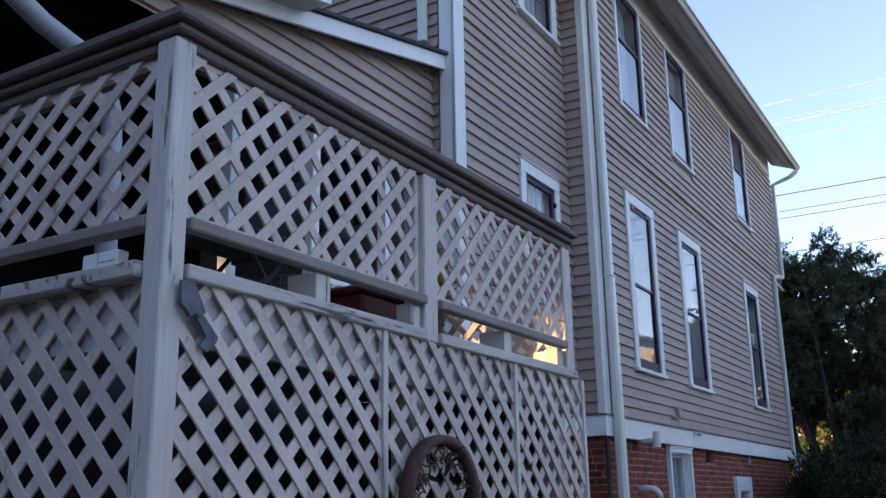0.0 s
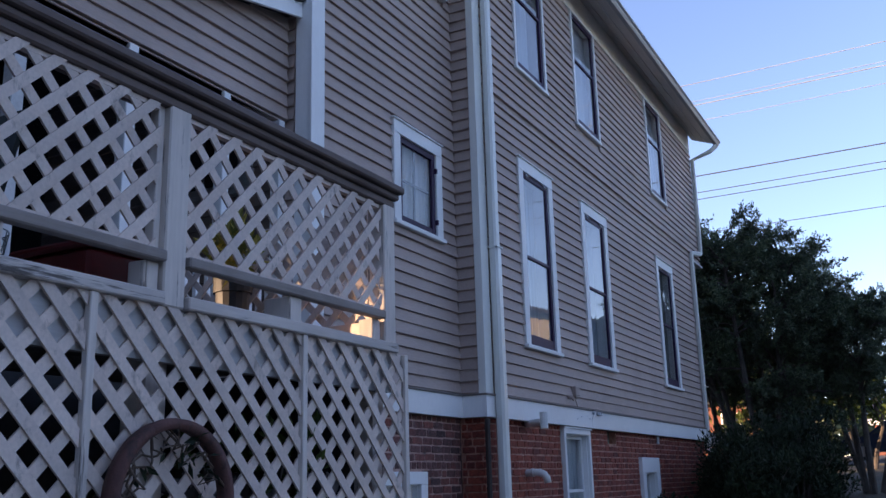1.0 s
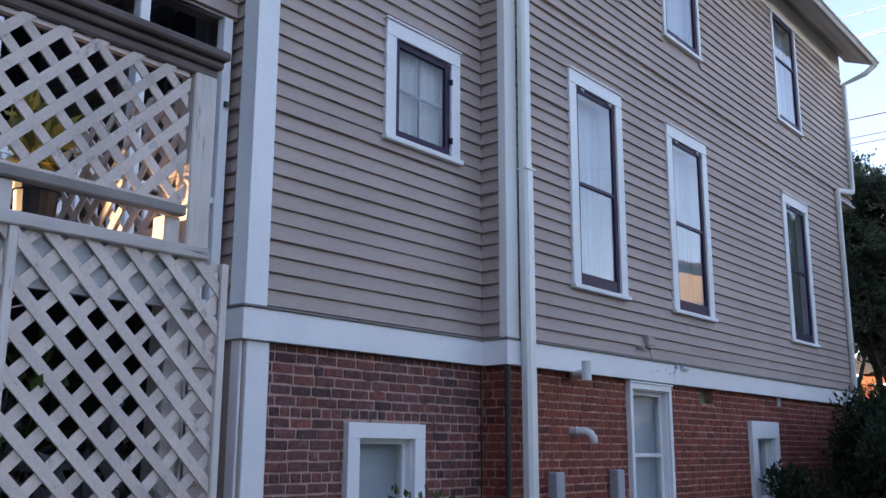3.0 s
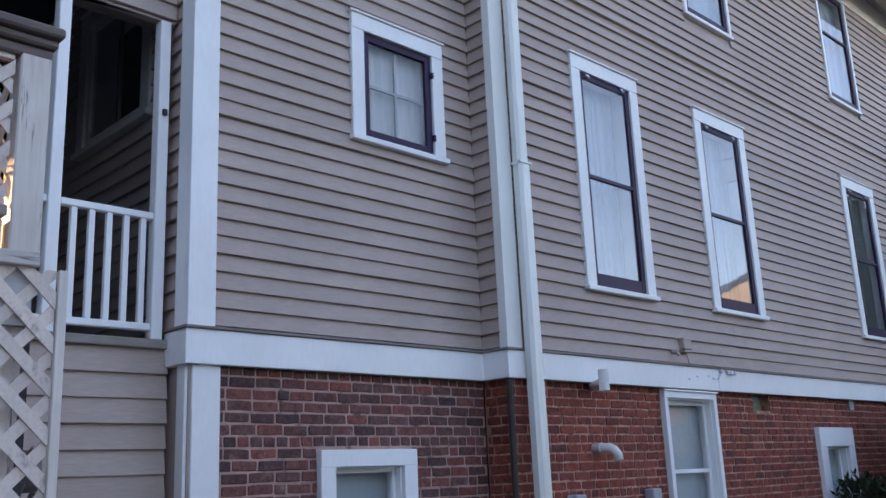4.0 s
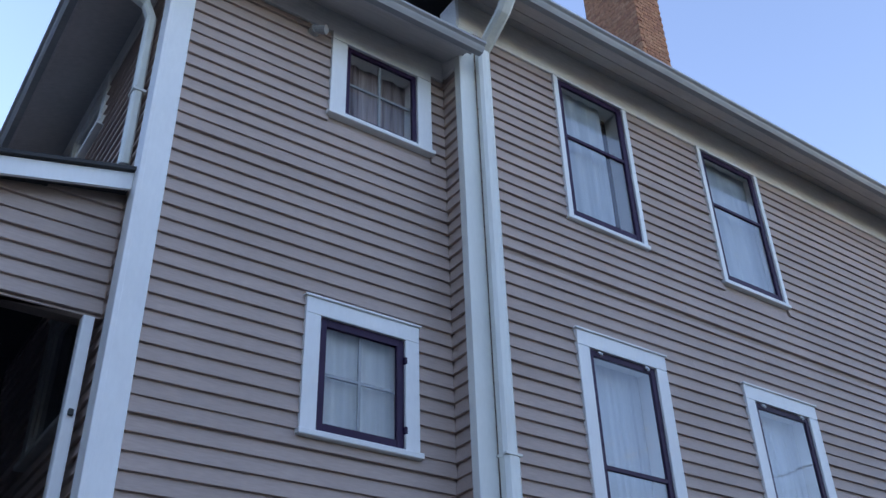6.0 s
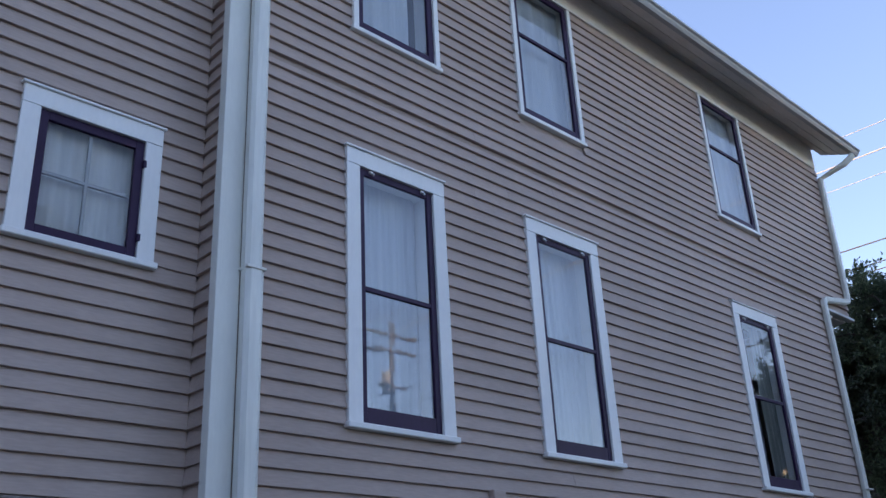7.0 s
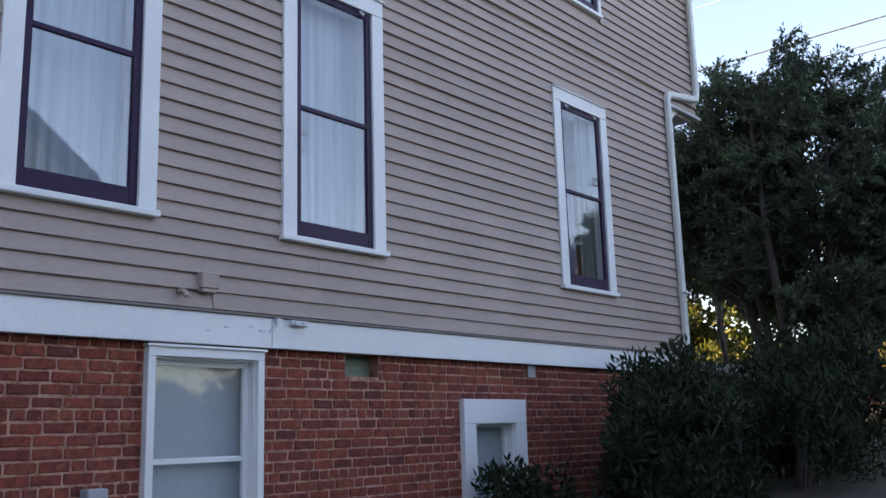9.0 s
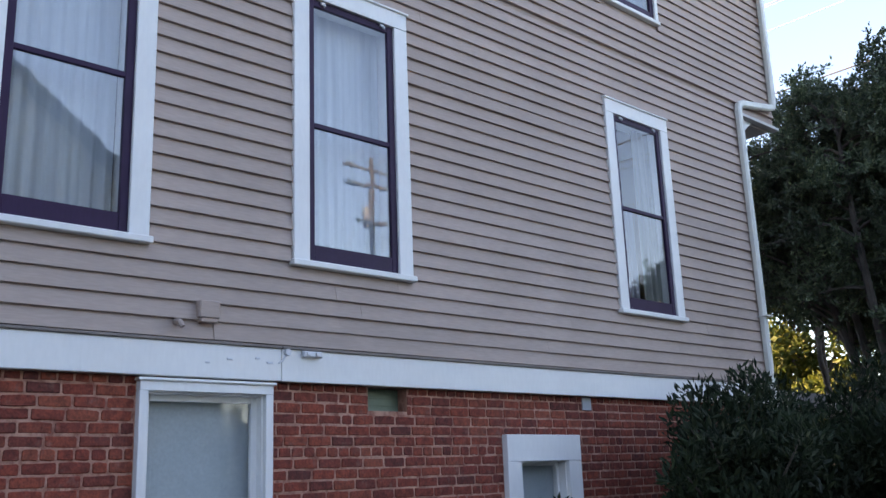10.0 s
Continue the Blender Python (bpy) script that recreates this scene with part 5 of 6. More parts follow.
# ---- shrubs and trees ----
def shrub(x, y, z, rx, ry, height, count, seed, leaf, size, label, category="shrub", clumps=46, group="shrubs", stems=9):
    """A broad-leaved shrub: bare stems below, leafy clumps over an uneven dome."""
    rng = np.random.default_rng(seed)
    ob = base("shrub", (x, y, z), label, category, group)
    tips = []
    for i in range(stems):
        a, q = rng.random() * 6.28, 0.35 + 0.6 * rng.random()
        tip = (x + math.cos(a) * rx * q, y + math.sin(a) * ry * q, z + height * rng.uniform(0.55, 0.95))
        tips.append(tip)
        mid = ((x * 0.6 + tip[0] * 0.4) + rng.uniform(-.05, .05), (y * 0.6 + tip[1] * 0.4) + rng.uniform(-.05, .05), z + height * 0.35)
        bm = bmesh.new()
        tube(bm, [(x + math.cos(a) * 0.08, y + math.sin(a) * 0.08, z - 0.05), mid, tip], [0.022, 0.016, 0.006], 6)
        part("stem", bm, BARK, ob)
    centres, radii = list(tips), [0.22] * len(tips)
    while len(centres) < clumps + stems:
        a, q = rng.random() * 6.28, math.sqrt(rng.random())
        top = math.sqrt(max(0.02, 1 - q * q)) * height
        h = top * rng.uniform(0.25, 1.0) ** 0.5
        centres.append((x + math.cos(a) * q * rx * 0.92, y + math.sin(a) * q * ry * 0.92, z + h * rng.uniform(0.86, 1.04)))
        radii.append(rng.uniform(0.13, 0.27) * min(1.0, height / 1.2))
    v, f = leaf_cloud(rng, centres, radii, count, size[0], size[1], 0.55, 0.75)
    if leaf is BUSHLEAF:
        v[:, 0] = np.maximum(v[:, 0], -3.58)
    big_mesh("foliage", v, f, leaf, ob)
    return ob


EVERGREEN = "dense dark evergreen shrub with glossy narrow leaves by the brick"
shrub(-2.60, 16.1, 0.90, 0.60, 0.90, 1.48, 9000, 41, BUSHLEAF, (0.082, 0.026), EVERGREEN, clumps=64)
shrub(-2.30, 15.42, 0.85, 0.66, 0.76, 1.02, 7000, 42, BUSHLEAF, (0.082, 0.026), EVERGREEN, clumps=56)
shrub(-2.75, 17.5, 1.0, 0.85, 0.95, 1.30, 6600, 43, BUSHLEAF, (0.082, 0.026), EVERGREEN)
shrub(-1.95, 17.2, 1.0, 0.62, 0.90, 1.0, 5000, 44, BUSHLEAF, (0.082, 0.026), EVERGREEN)
shrub(-3.12, 14.55, 0.62, 0.32, 0.42, 0.62, 2200, 45, BUSHLEAF, (0.075, 0.026), "low dark evergreen shrub under a basement window", clumps=22, stems=6)
shrub(-2.2, 19.4, 1.1, 0.9, 0.9, 1.75, 8000, 46, BUSHLEAF, (0.085, 0.030), "dark shrub beneath the tree")
shrub(-1.95, 18.6, 1.1, 0.6, 0.8, 1.5, 5200, 47, BUSHLEAF, (0.085, 0.030), "dark shrub beneath the tree")
shrub(-2.45, 18.25, 1.05, 0.7, 0.6, 1.0, 3800, 50, BUSHLEAF, (0.082, 0.026), EVERGREEN)
shrub(-3.50, 7.75, 0.0, 0.30, 0.38, 1.30, 700, 48, LIGHTLEAF, (0.07, 0.03), "small green shrub below the wing window", clumps=14, stems=5)
# dry brush and creepers showing in the dark behind the lower lattice
for by, bz, bs in ((3.75, 1.7, 51), (4.35, 1.95, 52), (4.9, 1.9, 53)):
    shrub(-2.58, by, 0.0, 0.20, 0.36, bz, 520, bs, DRYLEAF, (0.11, 0.075), "grey dry brush leaning under the deck", "brush", 16, "brush under the deck", 5)
shrub(-2.75, 4.4, 0.0, 0.42, 0.75, 1.85, 1500, 49, LIGHTLEAF, (0.09, 0.05), "straggling green creeper under the deck", "creeper", 20, "")


def tree(x, y, z, height, crown, clumps, leaves, seed, leaf, leaf_size, label, trunks=4, lean=0.9, clump_r=(0.35, 0.75), low=0.30, squash=1.0, name="tree", group=""):
    """A tree of several tapering stems that fork into limbs; leafy clumps stand on the limbs' ends, with gaps between."""
    rng = np.random.default_rng(seed)
    ob = base(name, (x, y, z), label, "tree", group)
    bm = bmesh.new()
    tips = []
    for i in range(trunks):
        a = 6.283 * i / trunks + rng.uniform(-0.4, 0.4)
        foot = Vector((x + math.cos(a) * 0.12, y + math.sin(a) * 0.12, z - 0.1))
        fork = Vector((x + math.cos(a) * lean * crown[0] * 0.35, y + math.sin(a) * lean * crown[1] * 0.35, z + height * rng.uniform(0.34, 0.46)))
        bend = (foot + fork) / 2 + Vector((rng.uniform(-.15, .15), rng.uniform(-.15, .15), 0))
        r = 0.030 * height ** 0.5 * (1.6 if trunks < 3 else 1)
        tube(bm, [foot, bend, fork], [r, r * 0.8, r * 0.6], 8)
        for j in range(5):
            b = a + rng.uniform(-1.1, 1.1)
            q = rng.uniform(0.3, 0.92)
            h = rng.uniform(max(low + 0.1, 0.45), 0.97)
            wide = math.sqrt(max(0.05, 1 - ((h - 0.55) / 0.5) ** 2))
            tip = Vector((x + math.cos(b) * crown[0] * q * wide, y + math.sin(b) * crown[1] * q * wide, z + height * h))
            mid = fork.lerp(tip, 0.5) + Vector((rng.uniform(-.2, .2), rng.uniform(-.2, .2), rng.uniform(0, .2)))
            tube(bm, [fork, mid, tip], [r * 0.5, r * 0.32, r * 0.1], 6)
            tips.append(tuple(tip))
    part("trunk", bm, BARK, ob)
    centres, radii = list(tips), [clump_r[1]] * len(tips)
    while len(centres) < clumps + len(tips):
        a = rng.random() * 6.283
        h = rng.uniform(low, 1.0)
        wide = math.sqrt(max(0.02, 1 - ((h - (low + 1) / 2) / ((1 - low) / 2 + 0.02)) ** 2)) ** squash
        q = rng.random() ** 0.42 * (0.84 + 0.32 * math.sin(3 * a + seed) * math.sin(9 * h + seed))
        centres.append((x + math.cos(a) * crown[0] * q * wide, y + math.sin(a) * crown[1] * q * wide, z + height * h))
        radii.append(rng.uniform(*clump_r) * (0.75 if h > 0.85 else 1))
    for i in range(clumps):                   # loose sprigs standing out of the crown
        a, h = rng.random() * 6.283, rng.uniform(low, 1.04)
        wide = math.sqrt(max(0.03, 1 - ((h - (low + 1) / 2) / ((1 - low) / 2 + 0.04)) ** 2)) ** squash
        q = rng.uniform(1.0, 1.22) * (0.84 + 0.32 * math.sin(3 * a + seed) * math.sin(9 * h + seed))
        for s in range(3):
            centres.append((x + math.cos(a) * crown[0] * (q + s * 0.05) * wide, y + math.sin(a) * crown[1] * (q + s * 0.05) * wide, z + height * h + s * 0.10))
            radii.append(0.17 - s * 0.04)
    v, f = leaf_cloud(rng, centres, radii, leaves, leaf_size[0], leaf_size[1], 0.5, 0.2)
    if y < 24 and x < 4:                      # leaves keep clear of the house's corner
        q = v.reshape(-1, 4, 3)
        bad = ((q[:, :, 1] < 19.75) & (q[:, :, 0] < -2.9)).any(1)
        q[bad, :, 1] += 1.3
    big_mesh("crown", v, f, leaf, ob)
    return ob


def spray_tree(x, y, z, centre, reach, seed, leaf, leaf_size, label, stems=5, limbs=90, twigs=15, leaves=16, keep=None):
    """A many-stemmed tree: stems, limbs that run out to an uneven crown, twigs along the limbs and leaves along the twigs."""
    rng = np.random.default_rng(seed)
    ob = base("tree", (x, y, z), label, "tree")
    trunk, twig_bm = bmesh.new(), bmesh.new()
    c = np.array(centre)
    place, along, lines, turns = [], [], [], []
    for i in range(stems):
        a = 6.283 * i / stems + rng.uniform(-0.5, 0.5)
        foot = np.array((x + math.cos(a) * 0.16, y + math.sin(a) * 0.12, z - 0.1))
        head = c + np.array((math.cos(a) * reach[0] * 0.42, math.sin(a) * reach[1] * 0.42, reach[2] * rng.uniform(0.35, 0.75)))
        bow = rng.normal(size=3) * (0.16, 0.12, 0.0)
        line = [foot + (head - foot) * s + bow * math.sin(s * 3.14) + np.array((math.cos(a), math.sin(a), 0)) * 0.22 * math.sin(s * 3.14) for s in np.linspace(0, 1, 7)]
        tube(trunk, line, [0.075, 0.066, 0.058, 0.049, 0.04, 0.028, 0.012], 7)
        lines.append(line)
        turns.append((math.cos(a), math.sin(a)))
    for j in range(limbs):
        h = 1 - 2 * (j + 0.5) / limbs
        a = j * 2.39996 + rng.uniform(-0.3, 0.3)
        v = np.array((math.cos(a) * math.sqrt(1 - h * h), math.sin(a) * math.sqrt(1 - h * h), h))
        end = c + v * np.array(reach) * rng.uniform(0.55, 1.03)
        if keep is not None and not keep(*end):
            continue
        line = lines[max(range(stems), key=lambda n: turns[n][0] * v[0] + turns[n][1] * v[1] + rng.uniform(-0.3, 0.3))]
        s = min(0.98, 0.16 + 0.82 * (0.5 + 0.5 * h) ** 0.8)
        k = min(5, int(s * 6))
        start = line[k] + (line[k + 1] - line[k]) * (s * 6 - k)
        sag = np.array((0, 0, rng.uniform(0.05, 0.30)))
        path = [start + (end - start) * q + sag * math.sin(q * 3.14) for q in np.linspace(0, 1, 5)]
        tube(trunk, path, [0.024, 0.02, 0.016, 0.011, 0.005], 5)
        for n in range(twigs):
            q = min(1.0, 0.42 + 0.60 * rng.random() ** 0.7)
            m = min(3, int(q * 4))
            root = path[m] + (path[m + 1] - path[m]) * (q * 4 - m)
            d = (path[m + 1] - path[m]) / np.linalg.norm(path[m + 1] - path[m]) * 0.55 + rng.normal(size=3) * 0.55 + np.array((0, 0, 0.28))
            d /= np.linalg.norm(d)
            size = rng.uniform(0.22, 0.52)
            tip = root + d * size + np.array((0, 0, -0.10 * size))
            tube(twig_bm, [root, root + d * size * 0.5, tip], [0.006, 0.004, 0.002], 3)
            f = rng.uniform(0.15, 1.05, leaves)[:, None]
            place.append(root + (tip - root) * f + rng.normal(size=(leaves, 3)) * 0.024)
            along.append(np.repeat(d[None], leaves, 0))
    part("trunk", trunk, BARK, ob)
    tagged(part("twig_growth", twig_bm, BARK, ob), kind="stuff")
    place, along = np.concatenate(place), np.concatenate(along)
    count = len(place)
    along = along * 0.55 + rng.normal(size=(count, 3)) * 0.62
    along /= np.linalg.norm(along, axis=1)[:, None]
    side = np.cross(along, rng.normal(size=(count, 3)) + (0, 0, 1.2))
    side /= np.linalg.norm(side, axis=1)[:, None]
    lift = np.cross(along, side)
    grow = (0.6 + 0.8 * rng.random(count))[:, None]
    L, W = leaf_size[0] * grow, leaf_size[1] * grow
    v = np.stack([place, place + along * L * 0.5 + side * W * 0.5 + lift * W * 0.18, place + along * L - lift * L * 0.12, place + along * L * 0.5 - side * W * 0.5 + lift * W * 0.18], 1)
    v = v[~((v[:, :, 1] < 19.75) & (v[:, :, 0] < -2.9)).any(1)]      # clear of the house's corner
    i = np.arange(len(v)) * 4
    f = np.concatenate([np.stack([i, i + 1, i + 2], 1), np.stack([i, i + 2, i + 3], 1)]).tolist()
    big_mesh("crown", v.reshape(-1, 3), f, leaf, ob)
    return ob


spray_tree(-3.0, 20.75, 1.25, (-3.35, 21.3, 4.50), (2.60, 1.5, 2.55), 61, SPRAYLEAF, (0.066, 0.030), "dense dark evergreen tree with several thin stems", 6, 220, 20, 44,
           keep=lambda px, py, pz: pz > 3.5 or px > -3.25)
spray_tree(-1.15, 21.7, 1.3, (-1.0, 21.9, 3.9), (1.30, 1.2, 1.60), 62, SPRAYLEAF, (0.066, 0.030), "lower dark evergreen tree beside the taller one", 4, 90, 18, 40,
           keep=lambda px, py, pz: pz > 3.3)
tree(-4.1, 22.4, 1.3, 4.9, (1.15, 1.3), 70, 26000, 63, TREELEAF, (0.088, 0.042), "slim dark tree behind the corner of the house", 3, clump_r=(0.25, 0.5), low=0.42)
tree(-5.6, 24.5, 1.4, 5.3, (1.6, 1.4), 50, 7000, 64, TREELEAF, (0.16, 0.07), "dark tree in the front yard beyond the porch", 3, clump_r=(0.3, 0.55), low=0.6)

# ---- the street side: far trees, houses, a parked car ----
tree(-5.2, 33.0, 1.7, 5.2, (2.4, 1.6), 40, 5200, 71, FARLEAF, (0.20, 0.11), "small yellow-green tree in evening sun across the yard", 3, clump_r=(0.35, 0.7), low=0.12)
tree(-10.8, 33.0, 1.8, 7.6, (3.8, 1.8), 80, 30000, 72, FARLEAF, (0.20, 0.11), "small yellow-green tree in evening sun across the yard", 3, clump_r=(0.35, 0.7), low=0.12)
for gx, gy, gh, gs in ((19.5, 47.0, 8.6, 75), (25.0, 41.0, 7.6, 76)):
    tree(gx, gy, 1.7, gh, (2.8, 2.2), 36, 5000, gs, FARLEAF, (0.22, 0.12), "yellow-green tree in evening sun along the street", 3, clump_r=(0.35, 0.7), low=0.2)
tree(-2.0, 33.5, 1.7, 3.3, (1.6, 1.2), 30, 3600, 73, LIGHTLEAF, (0.18, 0.10), "bright green young tree near the street", 2, clump_r=(0.25, 0.5), low=0.45)


def far_house(x0, x1, y0, y1, z, eaves, ridge, wall, roof, label, along="x", windows=True, chimney_at=None):
    ob = base("neighbour_house", ((x0 + x1) / 2, (y0 + y1) / 2, z), label, "house", "neighbouring houses")
    bm = bmesh.new()
    box(bm, x0, x1, y0, y1, z - 0.5, eaves)
    part("wall", bm, wall, ob)
    bm = bmesh.new()
    o = 0.45
    if along == "x":
        m = (y0 + y1) / 2
        prism(bm, [(y0 - o, eaves - 0.12), (m, ridge), (y1 + o, eaves - 0.12), (y1 + o, eaves + 0.06), (m, ridge + 0.2), (y0 - o, eaves + 0.06)], lambda y, h: (x0 - o, y, h), lambda y, h: (x1 + o, y, h))
    else:
        m = (x0 + x1) / 2
        prism(bm, [(x0 - o, eaves - 0.12), (m, ridge), (x1 + o, eaves - 0.12), (x1 + o, eaves + 0.06), (m, ridge + 0.2), (x0 - o, eaves + 0.06)], lambda x, h: (x, y0 - o, h), lambda x, h: (x, y1 + o, h))
    part("roof", bm, roof, ob)
    bm = bmesh.new()
    if along == "x":
        prism(bm, [(y0, eaves), (y1, eaves), ((y0 + y1) / 2, ridge)], lambda y, h: (x0, y, h), lambda y, h: (x0 + 0.15, y, h))
        part("gable", bm, wall, ob)
        bm = bmesh.new()
        prism(bm, [(y0, eaves), (y1, eaves), ((y0 + y1) / 2, ridge)], lambda y, h: (x1 - 0.15, y, h), lambda y, h: (x1, y, h))
    else:
        prism(bm, [(x0, eaves), (x1, eaves), ((x0 + x1) / 2, ridge)], lambda x, h: (x, y0, h), lambda x, h: (x, y0 + 0.15, h))
        part("gable", bm, wall, ob)
        bm = bmesh.new()
        prism(bm, [(x0, eaves), (x1, eaves), ((x0 + x1) / 2, ridge)], lambda x, h: (x, y1 - 0.15, h), lambda x, h: (x, y1, h))
    part("gable", bm, wall, ob)
    if windows:
        zs = [z + 1.0 + 2.9 * k for k in range(max(1, int((eaves - z) // 2.9)))]
        for zz in zs:
            if along == "x" or y1 - y0 < 30:
                for k in range(3):
                    y = y0 + (y1 - y0) * (k + 0.5) / 3
                    bm = bmesh.new()
                    box(bm, x0 - 0.05, x0 + 0.05, y - 0.5, y + 0.5, zz, zz + 1.6)
                    w = part("window", bm, TRIM, ob)
                    bm = bmesh.new()
                    box(bm, x0 - 0.06, x0 - 0.045, y - 0.4, y + 0.4, zz + 0.1, zz + 1.5)
                    part("pane", bm, CARGLASS, w)
            for k in range(3):
                x = x0 + (x1 - x0) * (k + 0.5) / 3
                bm = bmesh.new()
                box(bm, x - 0.5, x + 0.5, y0 - 0.05, y0 + 0.05, zz, zz + 1.6)
                w = part("window", bm, TRIM, ob)
                bm = bmesh.new()
                box(bm, x - 0.4, x + 0.4, y0 - 0.06, y0 - 0.045, zz + 0.1, zz + 1.5)
                part("pane", bm, CARGLASS, w)
    if chimney_at:
        bm = bmesh.new()
        x, y, top = chimney_at
        box(bm, x - 0.4, x + 0.4, y - 0.3, y + 0.3, eaves, top)
        box(bm, x - 0.5, x + 0.5, y - 0.4, y + 0.4, top, top + 0.2)
        part("chimney", bm, REDWALL, ob)
    return ob


far_house(-13.0, -6.5, 52, 60, 2.2, 5.4, 7.6, REDWALL, SHINGLE, "red brick house across the street")
far_house(-3.0, 9.0, 54, 62, 2.2, 4.0, 6.2, REDWALL, TRIM, "low red brick building with a pale roof across the street", chimney_at=(-0.6, 55, 14.2))
far_house(5.0, 17.5, 44.0, 56.0, 2.2, 8.3, 10.3, CREAMWALL, SHINGLE, "tall cream house across the street in the last sun", "y")
# the neighbour whose gable shows in the window panes
far_house(13.0, 22.0, 7.0, 21.0, 0.0, 6.8, 12.2, CREAMWALL, SHINGLE, "cream neighbouring house with a dark gable roof", "x")
far_house(12.0, 22.0, -16.0, -4.0, 0.0, 5.8, 9.0, CREAMWALL, SHINGLE, "cream neighbouring house with a dark gable roof", "x")

car = base("parked_car", (-1.6, 40.0, 2.14), "dark blue saloon car parked at the street", "car")
z0 = ground_height(0, 40.0) + 0.05
bm = bmesh.new()
prism(bm, [(-2.2, 0.30), (-2.15, 0.75), (-1.2, 0.90), (-0.55, 1.40), (0.75, 1.42), (1.45, 0.98), (2.15, 0.90), (2.2, 0.30)],
      lambda x, z: (-1.2 + x, 39.2, z0 + z), lambda x, z: (-1.2 + x, 40.9, z0 + z))
body = part("body", bm, CARPAINT, car)
bm = bmesh.new()
prism(bm, [(-1.02, 0.95), (-0.50, 1.34), (0.68, 1.36), (1.22, 1.0)], lambda x, z: (-1.2 + x, 39.19, z0 + z), lambda x, z: (-1.2 + x, 39.2, z0 + z))
part("side_window", bm, CARGLASS, body)
for x in (-1.35, 1.4):
    for y in (39.2, 40.75):
        bm = bmesh.new()
        tube(bm, [(-1.2 + x, y - 0.02, z0 + 0.32), (-1.2 + x, y + 0.18, z0 + 0.32)], 0.32, 18)
        w = part("wheel", bm, RUBBER, car)
        bm = bmesh.new()
        tube(bm, [(-1.2 + x, y - 0.03, z0 + 0.32), (-1.2 + x, y - 0.02, z0 + 0.32)], 0.19, 14)
        part("rim", bm, CHROME, w)

# utility poles and cables along the street
for px, py in ((22.0, 33.1), (-40.0, 32.0)):
    pole = base("utility_pole", (px, py, 1.7), "tall wooden utility pole with crossarms", "pole", "utility poles")
    bm = bmesh.new()
    tube(bm, [(px, py, 1.2), (px, py, 15.6)], [0.17, 0.11], 12)
    part("shaft", bm, POLEWOOD, pole)
    for z, w in ((15.0, 1.5), (14.2, 1.4), (12.6, 0.8)):
        bm = bmesh.new()
        box(bm, px - 0.06, px + 0.06, py - w, py + w, z - 0.07, z + 0.07)
        part("crossarm", bm, POLEWOOD, pole)
    bm = bmesh.new()
    tube(bm, [(px + 0.3, py, 12.4), (px + 0.3, py, 13.3)], 0.24, 12)
    part("transformer", bm, GREYBOX, pole)
for y, z, r, mt, lab in ((32.0, 11.96, 0.020, WIRE, "dark cable"), (32.3, 11.46, 0.014, WIRE, "dark cable"), (31.8, 11.07, 0.014, WIRE, "dark cable"), (32.0, 9.93, 0.012, WIRE, "dark cable"),
                    (31.2, 15.0, 0.012, ALUWIRE, "bright cable"), (32.8, 15.0, 0.010, ALUWIRE, "bright cable"), (31.3, 14.25, 0.016, ALUWIRE, "bright cable"), (32.7, 14.2, 0.010, ALUWIRE, "bright cable")):
    bm = bmesh.new()
    pts = [(x, y, z - 0.35 * (1 - ((x + 9) / 31) ** 2)) for x in np.linspace(-40, 22, 25)]
    tube(bm, pts, r, 5)
    tagged(part("overhead_cable", bm, mt), lab + " strung along the street between poles", "cable", "overhead cables")


# woods closing the view; the tall unseen sunward side is added to block sun
def far_woods():
    rng = np.random.default_rng(9)
    verts, faces, n = [], [], 0
    for k in range(190):
        a = 6.283 * k / 190 + rng.uniform(-0.02, 0.02)
        # angle from +x; lower towards the street
        r = rng.uniform(74, 95)
        sunny = math.cos(a) < 0.35 and math.sin(a) < -0.08
        if sunny:
            r = rng.uniform(38, 50)
        x, y = math.cos(a) * r, 5 + math.sin(a) * r
        h = rng.uniform(8.5, 11.5)
        if y > 40:
            h = rng.uniform(5.0, 7.5)
        elif sunny:
            h = rng.uniform(15.0, 16.5)
            if -14 < 0.522 * x - 0.853 * y < 4:
                h = rng.uniform(21.0, 23.0)
        thick = 3 if sunny else 1
        cs = rng.normal(size=(14, 3)) * (2.6, 2.6, h * 0.22) + (x, y, h * 0.55 + 1)
        cs[:, 2] = np.clip(cs[:, 2] if h < 15 else rng.uniform(1.5, h, 14), 1.5, h)
        v, f = leaf_cloud(rng, cs, np.full(14, 2.0), 420 * thick, 0.95 + 0.35 * (thick > 1), 0.6 + 0.4 * (thick > 1), 0.4, 0.2)
        if sunny:                             # a gap cut low in the belt to shape the last sun onto the porch
            q = v.reshape(-1, 4, 3).mean(1)
            across = 0.522 * q[:, 0] - 0.853 * q[:, 1]
            along = -0.853 * (q[:, 0] + 3) - 0.522 * (q[:, 1] - 5)
            drop = q[:, 2] - along * 0.1405
            keep = np.repeat(~((across > -7.9) & (across < -4.25) & (drop > 1.93) & (drop < 3.05) & (along > 0)), 4)
            v = v[keep]
            i = np.arange(len(v) // 4) * 4
            f = np.concatenate([np.stack([i, i + 1, i + 2], 1), np.stack([i, i + 2, i + 3], 1)]).tolist()
        verts.append(v)
        faces += [tuple(i + n for i in q) for q in f]
        n += len(v)
    ob = big_mesh("distant_trees", np.concatenate(verts), faces, TREELEAF)
    tagged(ob, "dark belt of distant trees, with taller unseen ones added to block sun", "trees", kind="stuff")


far_woods()


# ---- bricks of the base, last ----
COURSE, FIRST_JOINT, JOINT = 0.0719, 2.186, 0.0135


